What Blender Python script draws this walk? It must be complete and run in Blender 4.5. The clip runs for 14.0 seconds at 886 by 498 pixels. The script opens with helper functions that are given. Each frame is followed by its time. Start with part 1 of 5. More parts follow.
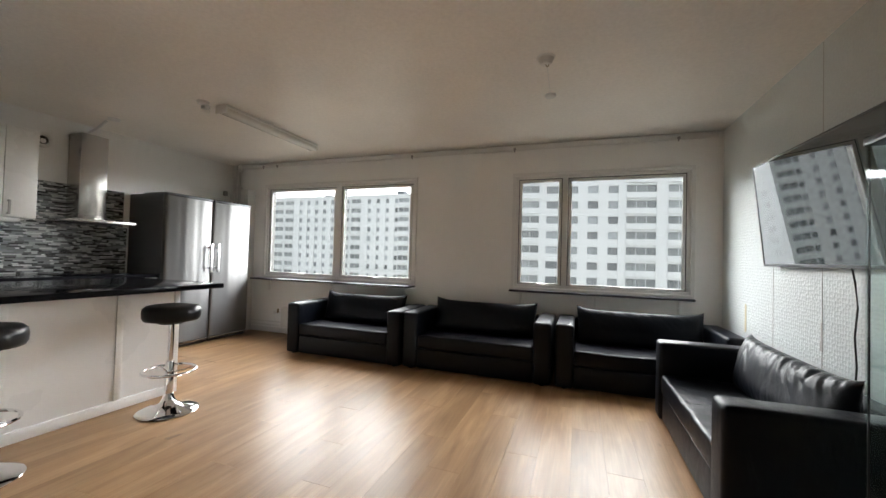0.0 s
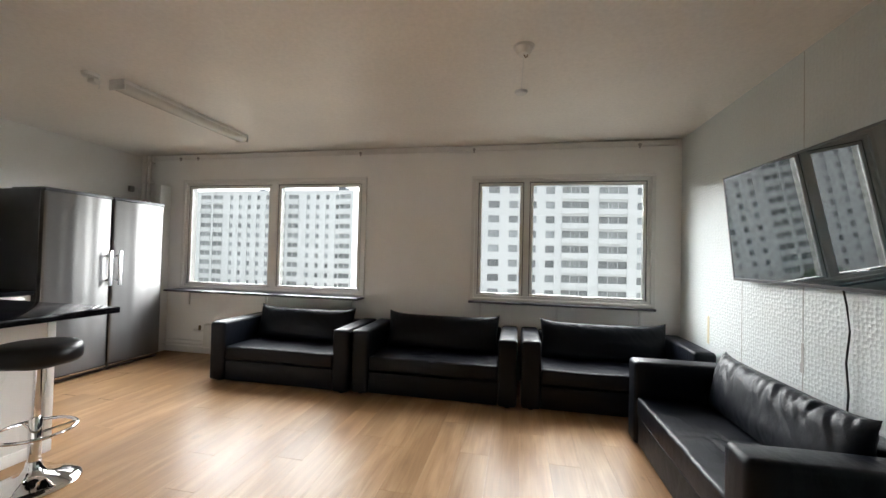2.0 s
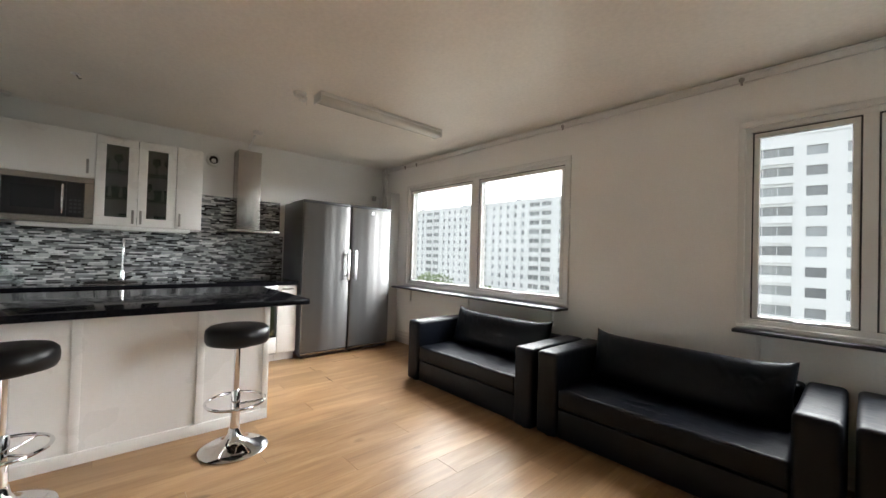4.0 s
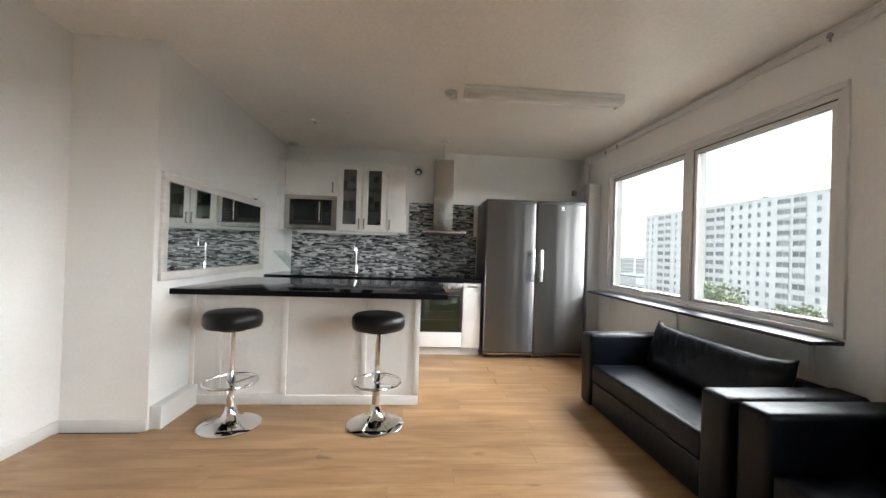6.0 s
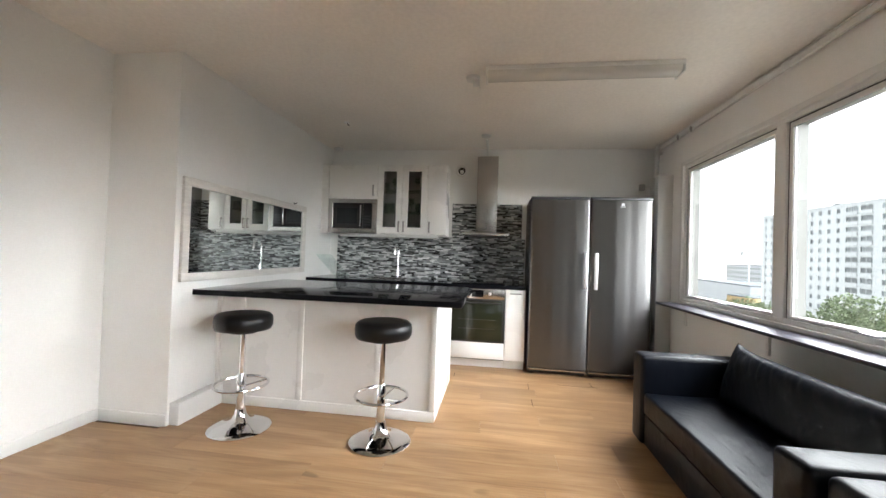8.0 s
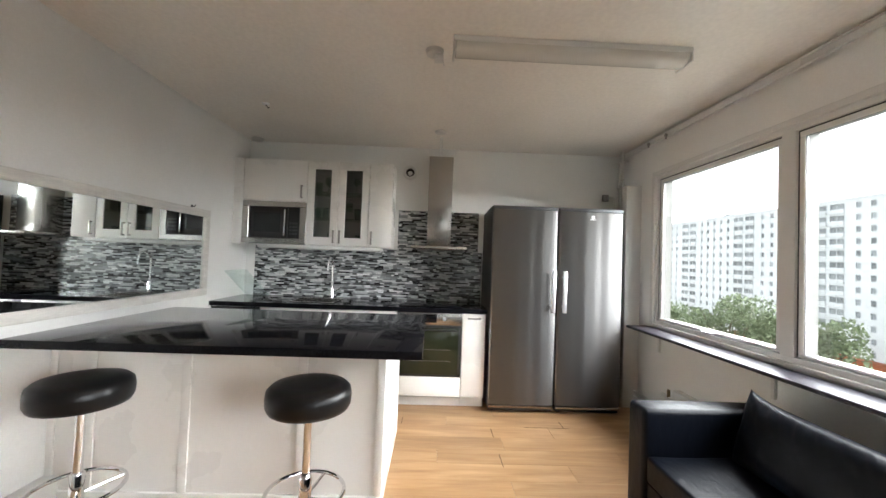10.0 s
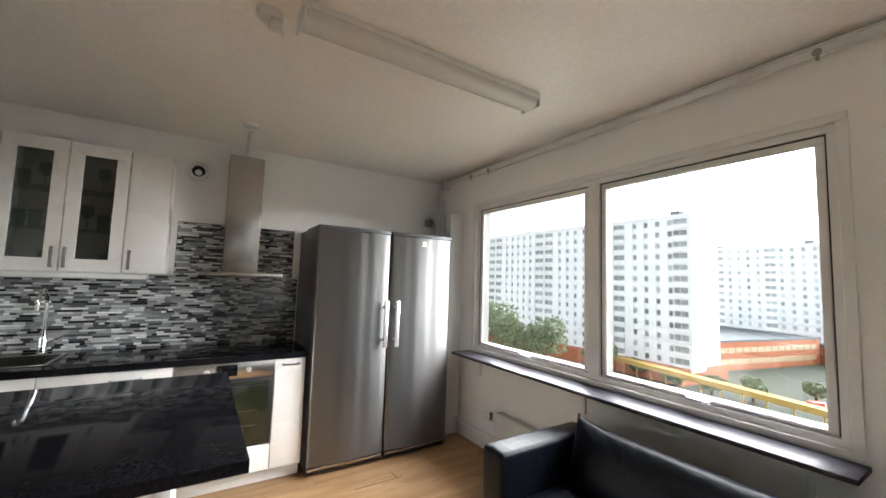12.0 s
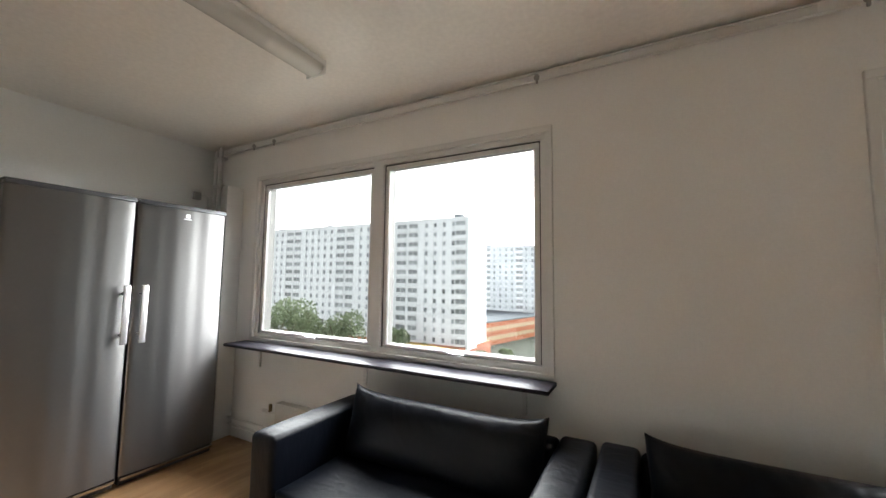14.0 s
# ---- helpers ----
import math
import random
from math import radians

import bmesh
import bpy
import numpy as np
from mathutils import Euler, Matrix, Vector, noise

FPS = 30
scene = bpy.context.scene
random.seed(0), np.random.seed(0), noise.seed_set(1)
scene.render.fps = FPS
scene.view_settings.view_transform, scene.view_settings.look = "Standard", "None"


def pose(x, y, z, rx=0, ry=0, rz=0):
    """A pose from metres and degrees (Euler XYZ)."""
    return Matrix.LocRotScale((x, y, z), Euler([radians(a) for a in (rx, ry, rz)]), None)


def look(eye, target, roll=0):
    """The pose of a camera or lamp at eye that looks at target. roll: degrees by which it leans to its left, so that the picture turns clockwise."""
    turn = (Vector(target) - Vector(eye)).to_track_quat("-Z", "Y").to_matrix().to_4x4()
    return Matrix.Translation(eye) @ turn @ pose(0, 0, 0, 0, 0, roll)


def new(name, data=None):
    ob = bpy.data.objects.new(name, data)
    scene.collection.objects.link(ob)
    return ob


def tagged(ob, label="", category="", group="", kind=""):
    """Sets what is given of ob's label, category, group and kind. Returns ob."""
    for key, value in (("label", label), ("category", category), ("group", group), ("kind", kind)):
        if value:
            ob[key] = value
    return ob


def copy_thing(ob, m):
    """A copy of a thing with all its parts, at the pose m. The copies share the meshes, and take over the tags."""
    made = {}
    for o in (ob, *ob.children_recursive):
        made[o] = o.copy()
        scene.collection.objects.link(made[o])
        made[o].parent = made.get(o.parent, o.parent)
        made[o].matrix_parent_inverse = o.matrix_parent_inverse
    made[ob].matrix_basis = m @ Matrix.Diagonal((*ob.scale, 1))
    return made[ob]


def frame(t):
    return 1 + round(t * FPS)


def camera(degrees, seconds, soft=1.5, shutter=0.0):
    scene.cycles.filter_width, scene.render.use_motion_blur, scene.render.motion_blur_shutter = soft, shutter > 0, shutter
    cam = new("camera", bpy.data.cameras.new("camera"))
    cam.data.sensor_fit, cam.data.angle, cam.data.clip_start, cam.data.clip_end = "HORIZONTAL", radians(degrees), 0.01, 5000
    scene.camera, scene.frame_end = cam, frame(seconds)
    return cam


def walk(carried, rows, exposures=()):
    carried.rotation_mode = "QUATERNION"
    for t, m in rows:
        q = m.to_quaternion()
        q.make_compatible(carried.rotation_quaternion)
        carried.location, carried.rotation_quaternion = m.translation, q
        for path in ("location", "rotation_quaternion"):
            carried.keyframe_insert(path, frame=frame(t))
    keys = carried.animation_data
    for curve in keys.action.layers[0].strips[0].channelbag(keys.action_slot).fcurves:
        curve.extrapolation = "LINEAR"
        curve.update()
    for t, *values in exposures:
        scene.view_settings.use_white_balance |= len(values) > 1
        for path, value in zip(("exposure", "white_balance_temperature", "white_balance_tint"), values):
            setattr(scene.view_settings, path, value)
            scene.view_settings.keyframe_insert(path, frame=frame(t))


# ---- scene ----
cam = camera(98.9, 14.0)
PATH = [
    (0, (-0.198, 1.638, 1.179), (-0.873, 3.52, 1.223), 1.6),
    (0.5, (-0.263, 1.665, 1.21), (-0.815, 3.588, 1.247), 1.5),
    (1, (-0.329, 1.733, 1.209), (-0.801, 3.676, 1.254), 1.5),
    (1.5, (-0.387, 1.856, 1.242), (-0.79, 3.815, 1.287), 1.4),
    (2, (-0.443, 1.98, 1.298), (-0.829, 3.942, 1.337), 1.4),
    (2.5, (-0.48, 2.181, 1.36), (-0.916, 4.133, 1.403), 1.4),
    (3, (-0.46, 2.414, 1.351), (-1.18, 4.28, 1.391), 1.2),
    (3.5, (-0.404, 2.704, 1.309), (-1.603, 4.304, 1.343), 1.4),
    (4, (-0.364, 2.961, 1.255), (-1.856, 4.293, 1.285), 1.7),
    (4.2, (-0.343, 3.046, 1.256), (-1.935, 4.256, 1.282), 1.6),
    (6.3, (-0.333, 3.952, 1.21), (-2.332, 4.014, 1.229), 1.9),
    (6.5, (-0.331, 4.017, 1.212), (-2.331, 4.039, 1.234), 1.9),
    (7, (-0.363, 4.174, 1.201), (-2.358, 4.041, 1.226), 1.8),
    (7.5, (-0.469, 4.289, 1.195), (-2.451, 4.028, 1.219), 1.9),
    (7.7, (-0.535, 4.303, 1.196), (-2.515, 4.029, 1.226), 1.9),
    (9.8, (-1.237, 4.174, 1.344), (-3.236, 4.108, 1.381), 2.3),
    (10, (-1.297, 4.129, 1.34), (-3.295, 4.184, 1.396), 2.1),
    (10.5, (-1.472, 4.07, 1.363), (-3.453, 4.33, 1.438), 2.1),
    (11, (-1.614, 4.022, 1.401), (-3.566, 4.448, 1.484), 1.9),
    (11.5, (-1.719, 3.985, 1.433), (-3.587, 4.687, 1.56), 1.8),
    (12, (-1.787, 3.939, 1.457), (-3.472, 5.003, 1.62), 1.8),
    (12.5, (-1.782, 3.954, 1.43), (-3.25, 5.299, 1.614), 1.2),
    (13, (-1.758, 3.998, 1.433), (-3.037, 5.525, 1.61), 1.2),
    (13.5, (-1.757, 3.984, 1.353), (-2.841, 5.652, 1.56), 1.1),
    (14, (-1.734, 4.038, 1.336), (-2.679, 5.793, 1.496), 0.7),
]
EXPOSURES = [(0, 3.0, 6350, 11), (3.5, 3.22, 6350, 11), (6.5, 3.3, 6250, 11), (10, 3.5, 6300, 11), (11.5, 3.45, 6350, 11), (12.5, 3.29, 6300, 11), (14, 3.14, 6350, 11)]
walk(cam, [(t, look(eye, target, roll)) for t, eye, target, roll in PATH], EXPOSURES)


# ---- light ----
world = bpy.data.worlds.new("sky")
scene.world = world
world.use_nodes = True
wn, wl = world.node_tree.nodes, world.node_tree.links
wn.clear()
sky = wn.new("ShaderNodeTexSky")
sky.sky_type, sky.sun_disc = "NISHITA", False
sky.sun_elevation, sky.sun_rotation = radians(20), radians(0)
sky.air_density, sky.dust_density, sky.ozone_density = 1.0, 1.0, 1.0
haze = wn.new("ShaderNodeHueSaturation")
haze.inputs["Saturation"].default_value = 0.12
wl.new(sky.outputs[0], haze.inputs["Color"])
bg, wo = wn.new("ShaderNodeBackground"), wn.new("ShaderNodeOutputWorld")
bg.inputs["Strength"].default_value = 0.075
wl.new(haze.outputs[0], bg.inputs["Color"])
wl.new(bg.outputs[0], wo.inputs["Surface"])
sun_d = bpy.data.lights.new("sun", "SUN")
sun_d.energy, sun_d.angle, sun_d.color = 5.0, radians(110), (0.99, 0.985, 0.98)
sun = new("sun", sun_d)
sun.matrix_basis = pose(0, 0, 40, -73, 0, 6)

# ---- materials ----
def node_mat(name, base, rough=0.5, metal=0.0, scale=8.0, var=0.06, bump=0.0, bump_scale=60.0, stretch=(1, 1, 1), spec=0.5, coat=0.0, random_obj=0.0, aniso=0.0):
    """A surface with colour mottling at a coarse and a fine scale, roughness variation and fine relief."""
    m = bpy.data.materials.new(name)
    m.use_nodes = True
    nt = m.node_tree
    n, l = nt.nodes, nt.links
    p = n["Principled BSDF"]
    p.inputs["Metallic"].default_value = metal
    p.inputs["Specular IOR Level"].default_value = spec
    p.inputs["Coat Weight"].default_value = coat
    p.inputs["Coat Roughness"].default_value = 0.08
    p.inputs["Anisotropic"].default_value = aniso
    tc = n.new("ShaderNodeTexCoord")
    mp = n.new("ShaderNodeMapping")
    mp.inputs["Scale"].default_value = stretch
    l.new(tc.outputs["Object"], mp.inputs["Vector"])
    big = n.new("ShaderNodeTexNoise")
    big.inputs["Scale"].default_value = scale
    big.inputs["Detail"].default_value = 3
    l.new(mp.outputs[0], big.inputs["Vector"])
    fine = n.new("ShaderNodeTexNoise")
    fine.inputs["Scale"].default_value = bump_scale
    fine.inputs["Detail"].default_value = 3
    l.new(mp.outputs[0], fine.inputs["Vector"])
    mix = n.new("ShaderNodeMix")
    mix.data_type = "RGBA"
    mix.inputs["A"].default_value = (*[c * (1 - var) for c in base], 1)
    mix.inputs["B"].default_value = (*[min(1, c * (1 + var)) for c in base], 1)
    avg = n.new("ShaderNodeMath")
    avg.operation = "MULTIPLY_ADD"
    avg.inputs[1].default_value = 0.4
    l.new(fine.outputs["Fac"], avg.inputs[0])
    sub = n.new("ShaderNodeMath")
    sub.operation = "MULTIPLY"
    sub.inputs[1].default_value = 0.6
    l.new(big.outputs["Fac"], sub.inputs[0])
    l.new(sub.outputs[0], avg.inputs[2])
    ramp = n.new("ShaderNodeMapRange")
    ramp.inputs["From Min"].default_value = 0.35
    ramp.inputs["From Max"].default_value = 0.65
    l.new(avg.outputs[0], ramp.inputs["Value"])
    l.new(ramp.outputs[0], mix.inputs["Factor"])
    colour = mix.outputs["Result"]
    if random_obj:
        info = n.new("ShaderNodeObjectInfo")
        r2 = n.new("ShaderNodeMapRange")
        r2.inputs["To Min"].default_value = 1 - random_obj
        r2.inputs["To Max"].default_value = 1 + random_obj
        l.new(info.outputs["Random"], r2.inputs["Value"])
        hs = n.new("ShaderNodeHueSaturation")
        l.new(colour, hs.inputs["Color"])
        l.new(r2.outputs[0], hs.inputs["Value"])
        colour = hs.outputs["Color"]
    l.new(colour, p.inputs["Base Color"])
    rr = n.new("ShaderNodeMapRange")
    rr.inputs["To Min"].default_value = max(0.0, rough * 0.85)
    rr.inputs["To Max"].default_value = min(1.0, rough * 1.15)
    l.new(big.outputs["Fac"], rr.inputs["Value"])
    l.new(rr.outputs[0], p.inputs["Roughness"])
    if bump:
        b = n.new("ShaderNodeBump")
        b.inputs["Strength"].default_value = min(1.0, bump)
        b.inputs["Distance"].default_value = 0.002
        l.new(fine.outputs["Fac"], b.inputs["Height"])
        l.new(b.outputs[0], p.inputs["Normal"])
    return m


def make_wood():
    """Oak laminate: long grain along y, each board with its own tone and its own stretch of grain."""
    m = node_mat("oak_laminate", (0.36, 0.225, 0.125), 0.3, scale=2.0)
    nt = m.node_tree
    n, l = nt.nodes, nt.links
    n.clear()
    out, p = n.new("ShaderNodeOutputMaterial"), n.new("ShaderNodeBsdfPrincipled")
    l.new(p.outputs[0], out.inputs["Surface"])
    p.inputs["Specular IOR Level"].default_value = 0.27
    tc, info = n.new("ShaderNodeTexCoord"), n.new("ShaderNodeObjectInfo")
    off = n.new("ShaderNodeVectorMath")
    off.operation = "MULTIPLY_ADD"
    comb = n.new("ShaderNodeCombineXYZ")
    for i in range(3):
        l.new(info.outputs["Random"], comb.inputs[i])
    off.inputs[1].default_value = (37, 91, 13)
    l.new(comb.outputs[0], off.inputs[0])
    l.new(tc.outputs["Object"], off.inputs[2])
    def grain(scale, stretch, detail, dist=0.0):
        mp = n.new("ShaderNodeMapping")
        mp.inputs["Scale"].default_value = stretch
        l.new(off.outputs[0], mp.inputs["Vector"])
        g = n.new("ShaderNodeTexNoise")
        g.inputs["Scale"].default_value, g.inputs["Detail"].default_value, g.inputs["Distortion"].default_value = scale, detail, dist
        l.new(mp.outputs[0], g.inputs["Vector"])
        return g.outputs["Fac"]
    coarse, fine, knots = grain(1.0, (9, 1.3, 1), 4, 0.8), grain(1.0, (90, 3, 1), 3), grain(1.0, (8, 3.2, 1), 1)
    r = n.new("ShaderNodeValToRGB")
    r.color_ramp.elements[0].position, r.color_ramp.elements[0].color = 0.28, (0.285, 0.172, 0.093, 1)
    r.color_ramp.elements[1].position, r.color_ramp.elements[1].color = 0.68, (0.44, 0.295, 0.172, 1)
    e = r.color_ramp.elements.new(0.47)
    e.color = (0.355, 0.223, 0.123, 1)
    l.new(coarse, r.inputs["Fac"])
    f = n.new("ShaderNodeMapRange")
    f.inputs["From Min"].default_value, f.inputs["From Max"].default_value = 0.3, 0.7
    f.inputs["To Min"].default_value, f.inputs["To Max"].default_value = 0.9, 1.08
    l.new(fine, f.inputs["Value"])
    k = n.new("ShaderNodeMapRange")
    k.inputs["From Min"].default_value, k.inputs["From Max"].default_value = 0.78, 0.83
    k.inputs["To Min"].default_value, k.inputs["To Max"].default_value = 1.0, 0.6
    l.new(knots, k.inputs["Value"])
    t = n.new("ShaderNodeMapRange")
    t.inputs["To Min"].default_value, t.inputs["To Max"].default_value = 0.88, 1.09
    l.new(info.outputs["Random"], t.inputs["Value"])
    a = n.new("ShaderNodeMath")
    a.operation = "MULTIPLY"
    l.new(f.outputs[0], a.inputs[0])
    l.new(k.outputs[0], a.inputs[1])
    b = n.new("ShaderNodeMath")
    b.operation = "MULTIPLY"
    l.new(a.outputs[0], b.inputs[0])
    l.new(t.outputs[0], b.inputs[1])
    hs = n.new("ShaderNodeHueSaturation")
    hs.inputs["Saturation"].default_value = 1.08
    l.new(r.outputs[0], hs.inputs["Color"])
    l.new(b.outputs[0], hs.inputs["Value"])
    l.new(hs.outputs[0], p.inputs["Base Color"])
    rr = n.new("ShaderNodeMapRange")
    rr.inputs["To Min"].default_value, rr.inputs["To Max"].default_value = 0.31, 0.39
    l.new(coarse, rr.inputs["Value"])
    l.new(rr.outputs[0], p.inputs["Roughness"])
    bp = n.new("ShaderNodeBump")
    bp.inputs["Strength"].default_value, bp.inputs["Distance"].default_value = 0.12, 0.001
    l.new(fine, bp.inputs["Height"])
    l.new(bp.outputs[0], p.inputs["Normal"])
    return m


def make_wallpaper():
    """Pearly white relief wallpaper: small raised florets in rows, slightly metallic sheen."""
    m = node_mat("relief_wallpaper", (0.64, 0.68, 0.67), 0.38, metal=0.06, scale=1.3, var=0.07, spec=0.6)
    nt = m.node_tree
    n, l = nt.nodes, nt.links
    p = n["Principled BSDF"]
    tc = n.new("ShaderNodeTexCoord")
    v = n.new("ShaderNodeTexVoronoi")
    v.inputs["Scale"].default_value = 42
    v.inputs["Randomness"].default_value = 0.55
    l.new(tc.outputs["Object"], v.inputs["Vector"])
    w = n.new("ShaderNodeTexNoise")
    w.inputs["Scale"].default_value, w.inputs["Detail"].default_value = 120, 3
    l.new(tc.outputs["Object"], w.inputs["Vector"])
    mul = n.new("ShaderNodeMath")
    mul.operation = "MULTIPLY_ADD"
    mul.inputs[1].default_value = 0.5
    l.new(w.outputs["Fac"], mul.inputs[0])
    l.new(v.outputs["Distance"], mul.inputs[2])
    b = n.new("ShaderNodeBump")
    b.inputs["Strength"].default_value, b.inputs["Distance"].default_value = 0.85, 0.0030
    l.new(mul.outputs[0], b.inputs["Height"])
    l.new(b.outputs[0], p.inputs["Normal"])
    return m


def plain(name, base, rough=0.4, metal=0.0, emit=0.0, spec=0.5, trans=0.0, ior=1.45, alpha=1.0):
    m = bpy.data.materials.new(name)
    m.use_nodes = True
    p = m.node_tree.nodes["Principled BSDF"]
    p.inputs["Base Color"].default_value = (*base, 1)
    p.inputs["Roughness"].default_value, p.inputs["Metallic"].default_value = rough, metal
    p.inputs["Specular IOR Level"].default_value, p.inputs["IOR"].default_value = spec, ior
    p.inputs["Transmission Weight"].default_value = trans
    if emit:
        p.inputs["Emission Color"].default_value = (*base, 1)
        p.inputs["Emission Strength"].default_value = emit
    return m


def thin_glass(name, tint=(0.97, 0.99, 0.98), gloss=0.05, edge=0.7, rough=0.0):
    """A thin pane: straight view through it, with a reflection that grows towards grazing."""
    m = bpy.data.materials.new(name)
    m.use_nodes = True
    n, l = m.node_tree.nodes, m.node_tree.links
    n.clear()
    out = n.new("ShaderNodeOutputMaterial")
    tr, gl, mx, lw = n.new("ShaderNodeBsdfTransparent"), n.new("ShaderNodeBsdfGlossy"), n.new("ShaderNodeMixShader"), n.new("ShaderNodeLayerWeight")
    tr.inputs["Color"].default_value = (*tint, 1)
    gl.inputs["Roughness"].default_value = rough
    lw.inputs["Blend"].default_value = 0.5
    pw, ma = n.new("ShaderNodeMath"), n.new("ShaderNodeMath")
    pw.operation, ma.operation = "POWER", "MULTIPLY_ADD"
    pw.inputs[1].default_value = 4.5
    ma.inputs[1].default_value, ma.inputs[2].default_value = edge, gloss
    l.new(lw.outputs["Facing"], pw.inputs[0])
    l.new(pw.outputs[0], ma.inputs[0])
    l.new(ma.outputs[0], mx.inputs[0])
    l.new(tr.outputs[0], mx.inputs[1])
    l.new(gl.outputs[0], mx.inputs[2])
    l.new(mx.outputs[0], out.inputs["Surface"])
    return m


M_WALL = node_mat("white_wall_paint", (0.86, 0.86, 0.84), 0.55, scale=1.6, var=0.035, bump=0.25, bump_scale=90)
M_CEIL = node_mat("ceiling_paint", (0.90, 0.87, 0.82), 0.34, scale=0.9, var=0.07, bump=0.15, bump_scale=40)
M_TRIM = node_mat("white_gloss_trim", (0.76, 0.76, 0.74), 0.32, scale=5, var=0.03, bump=0.1, bump_scale=120)
# Greyed so the skylit outer bead doesn't blow out to white.
M_BEAD = node_mat("darkened_grey_bead", (0.20, 0.20, 0.19), 0.6, scale=6, var=0.08)
M_WORNW = node_mat("worn_whitewashed_wood", (0.74, 0.72, 0.68), 0.5, scale=14, var=0.12, bump=0.5, bump_scale=70, stretch=(0.4, 1, 3))
M_CAB = node_mat("white_foil_cabinet", (0.86, 0.85, 0.82), 0.28, scale=3, var=0.015)
M_FLOOR = make_wood()
M_UNDER = node_mat("dark_joint", (0.10, 0.062, 0.035), 0.8)
M_PAPER = make_wallpaper()
M_SEAM = node_mat("paper_seam_dirt", (0.42, 0.41, 0.38), 0.7)
M_GRANITE = node_mat("polished_black_granite", (0.008, 0.008, 0.010), 0.075, scale=90, var=0.8, bump_scale=400, spec=0.08)
M_LEATHER = node_mat("black_faux_leather", (0.0028, 0.0044, 0.0085), 0.42, scale=3, var=0.25, bump=0.35, bump_scale=260, spec=0.19)


def crumple(m):
    """Adds soft hand-sized creases under the fine leather grain."""
    n, l = m.node_tree.nodes, m.node_tree.links
    tc, info = n.new("ShaderNodeTexCoord"), n.new("ShaderNodeObjectInfo")
    off = n.new("ShaderNodeVectorMath")
    off.operation = "MULTIPLY_ADD"
    off.inputs[1].default_value = (3.1, 5.7, 2.3)
    l.new(tc.outputs["Object"], off.inputs[0])
    l.new(info.outputs["Random"], off.inputs[2])
    soft, crease = n.new("ShaderNodeTexNoise"), n.new("ShaderNodeTexNoise")
    for q, s, d, w in ((soft, 3.0, 2, 0.6), (crease, 2.2, 2, 0.8)):
        q.inputs["Scale"].default_value, q.inputs["Detail"].default_value, q.inputs["Distortion"].default_value = s, d, w
        l.new(off.outputs[0], q.inputs["Vector"])
    ab, sb = n.new("ShaderNodeMath"), n.new("ShaderNodeMath")
    sb.operation, ab.operation = "SUBTRACT", "ABSOLUTE"
    sb.inputs[1].default_value = 0.5
    l.new(crease.outputs["Fac"], sb.inputs[0])
    l.new(sb.outputs[0], ab.inputs[0])
    cl = n.new("ShaderNodeMapRange")
    cl.inputs["From Max"].default_value, cl.inputs["To Max"].default_value = 0.05, 0.04
    l.new(ab.outputs[0], cl.inputs["Value"])
    add = n.new("ShaderNodeMath")
    l.new(soft.outputs["Fac"], add.inputs[0])
    l.new(cl.outputs[0], add.inputs[1])
    b = n.new("ShaderNodeBump")
    b.inputs["Strength"].default_value, b.inputs["Distance"].default_value = 0.7, 0.006
    l.new(add.outputs[0], b.inputs["Height"])
    for k in [x for x in n if x.type == "BUMP" and x != b]:
        l.new(b.outputs[0], k.inputs["Normal"])


crumple(M_LEATHER)
M_STOOLSEAT = node_mat("black_vinyl", (0.006, 0.006, 0.0065), 0.33, scale=6, var=0.2, bump=0.3, bump_scale=200, spec=0.3)
M_STEEL = node_mat("brushed_steel", (0.205, 0.202, 0.20), 0.38, metal=1.0, scale=2, var=0.03, aniso=0.8)
def brushed(m, turn):
    n, l = m.node_tree.nodes, m.node_tree.links
    tg = n.new("ShaderNodeTangent")
    tg.direction_type, tg.axis = "RADIAL", "Z"
    l.new(tg.outputs[0], n["Principled BSDF"].inputs["Tangent"])
    n["Principled BSDF"].inputs["Anisotropic Rotation"].default_value = turn


brushed(M_STEEL, 0.25)
M_STEEL2 = node_mat("satin_steel", (0.50, 0.485, 0.465), 0.24, metal=1.0, scale=6, var=0.04, bump=0.06, bump_scale=60, stretch=(1, 20, 1))
M_FRSIDE = node_mat("grey_enamel_side", (0.10, 0.105, 0.11), 0.35, metal=0.35, scale=5, var=0.06)
M_CHROME = plain("chrome", (0.78, 0.78, 0.79), 0.06, 1.0)
M_HANDLE = plain("brushed_handle", (0.36, 0.35, 0.33), 0.3, 1.0)
M_ALU = plain("pale_aluminium", (0.86, 0.87, 0.89), 0.3, 0.8)
M_BLACKGL = plain("black_glass", (0.004, 0.004, 0.005), 0.06, 0.0, spec=0.22)
M_TVGL = plain("tv_screen_glass", (0.018, 0.038, 0.046), 0.004, 0.0, spec=0.5, ior=2.8)
M_BRKT = plain("grey_bracket_metal", (0.34, 0.33, 0.32), 0.5)
M_BLACKPL = plain("black_plastic", (0.015, 0.015, 0.016), 0.35)
M_DKGREY = plain("dark_grey_plastic", (0.05, 0.05, 0.055), 0.4)
M_RUBBER = plain("dark_rubber", (0.02, 0.02, 0.02), 0.7)
# Very dark so the outer sill doesn't glare under the sky.
M_SHEET = node_mat("dark_sheet_metal", (0.055, 0.057, 0.06), 0.6, scale=4, var=0.1)
M_GLASS = thin_glass("window_glass", (0.93, 0.945, 0.935))
M_CABGL = thin_glass("cabinet_glass", (0.66, 0.68, 0.66), 0.04, 0.4)
M_VITR = thin_glass("display_glass", (0.93, 0.965, 0.955), 0.03, 0.5)
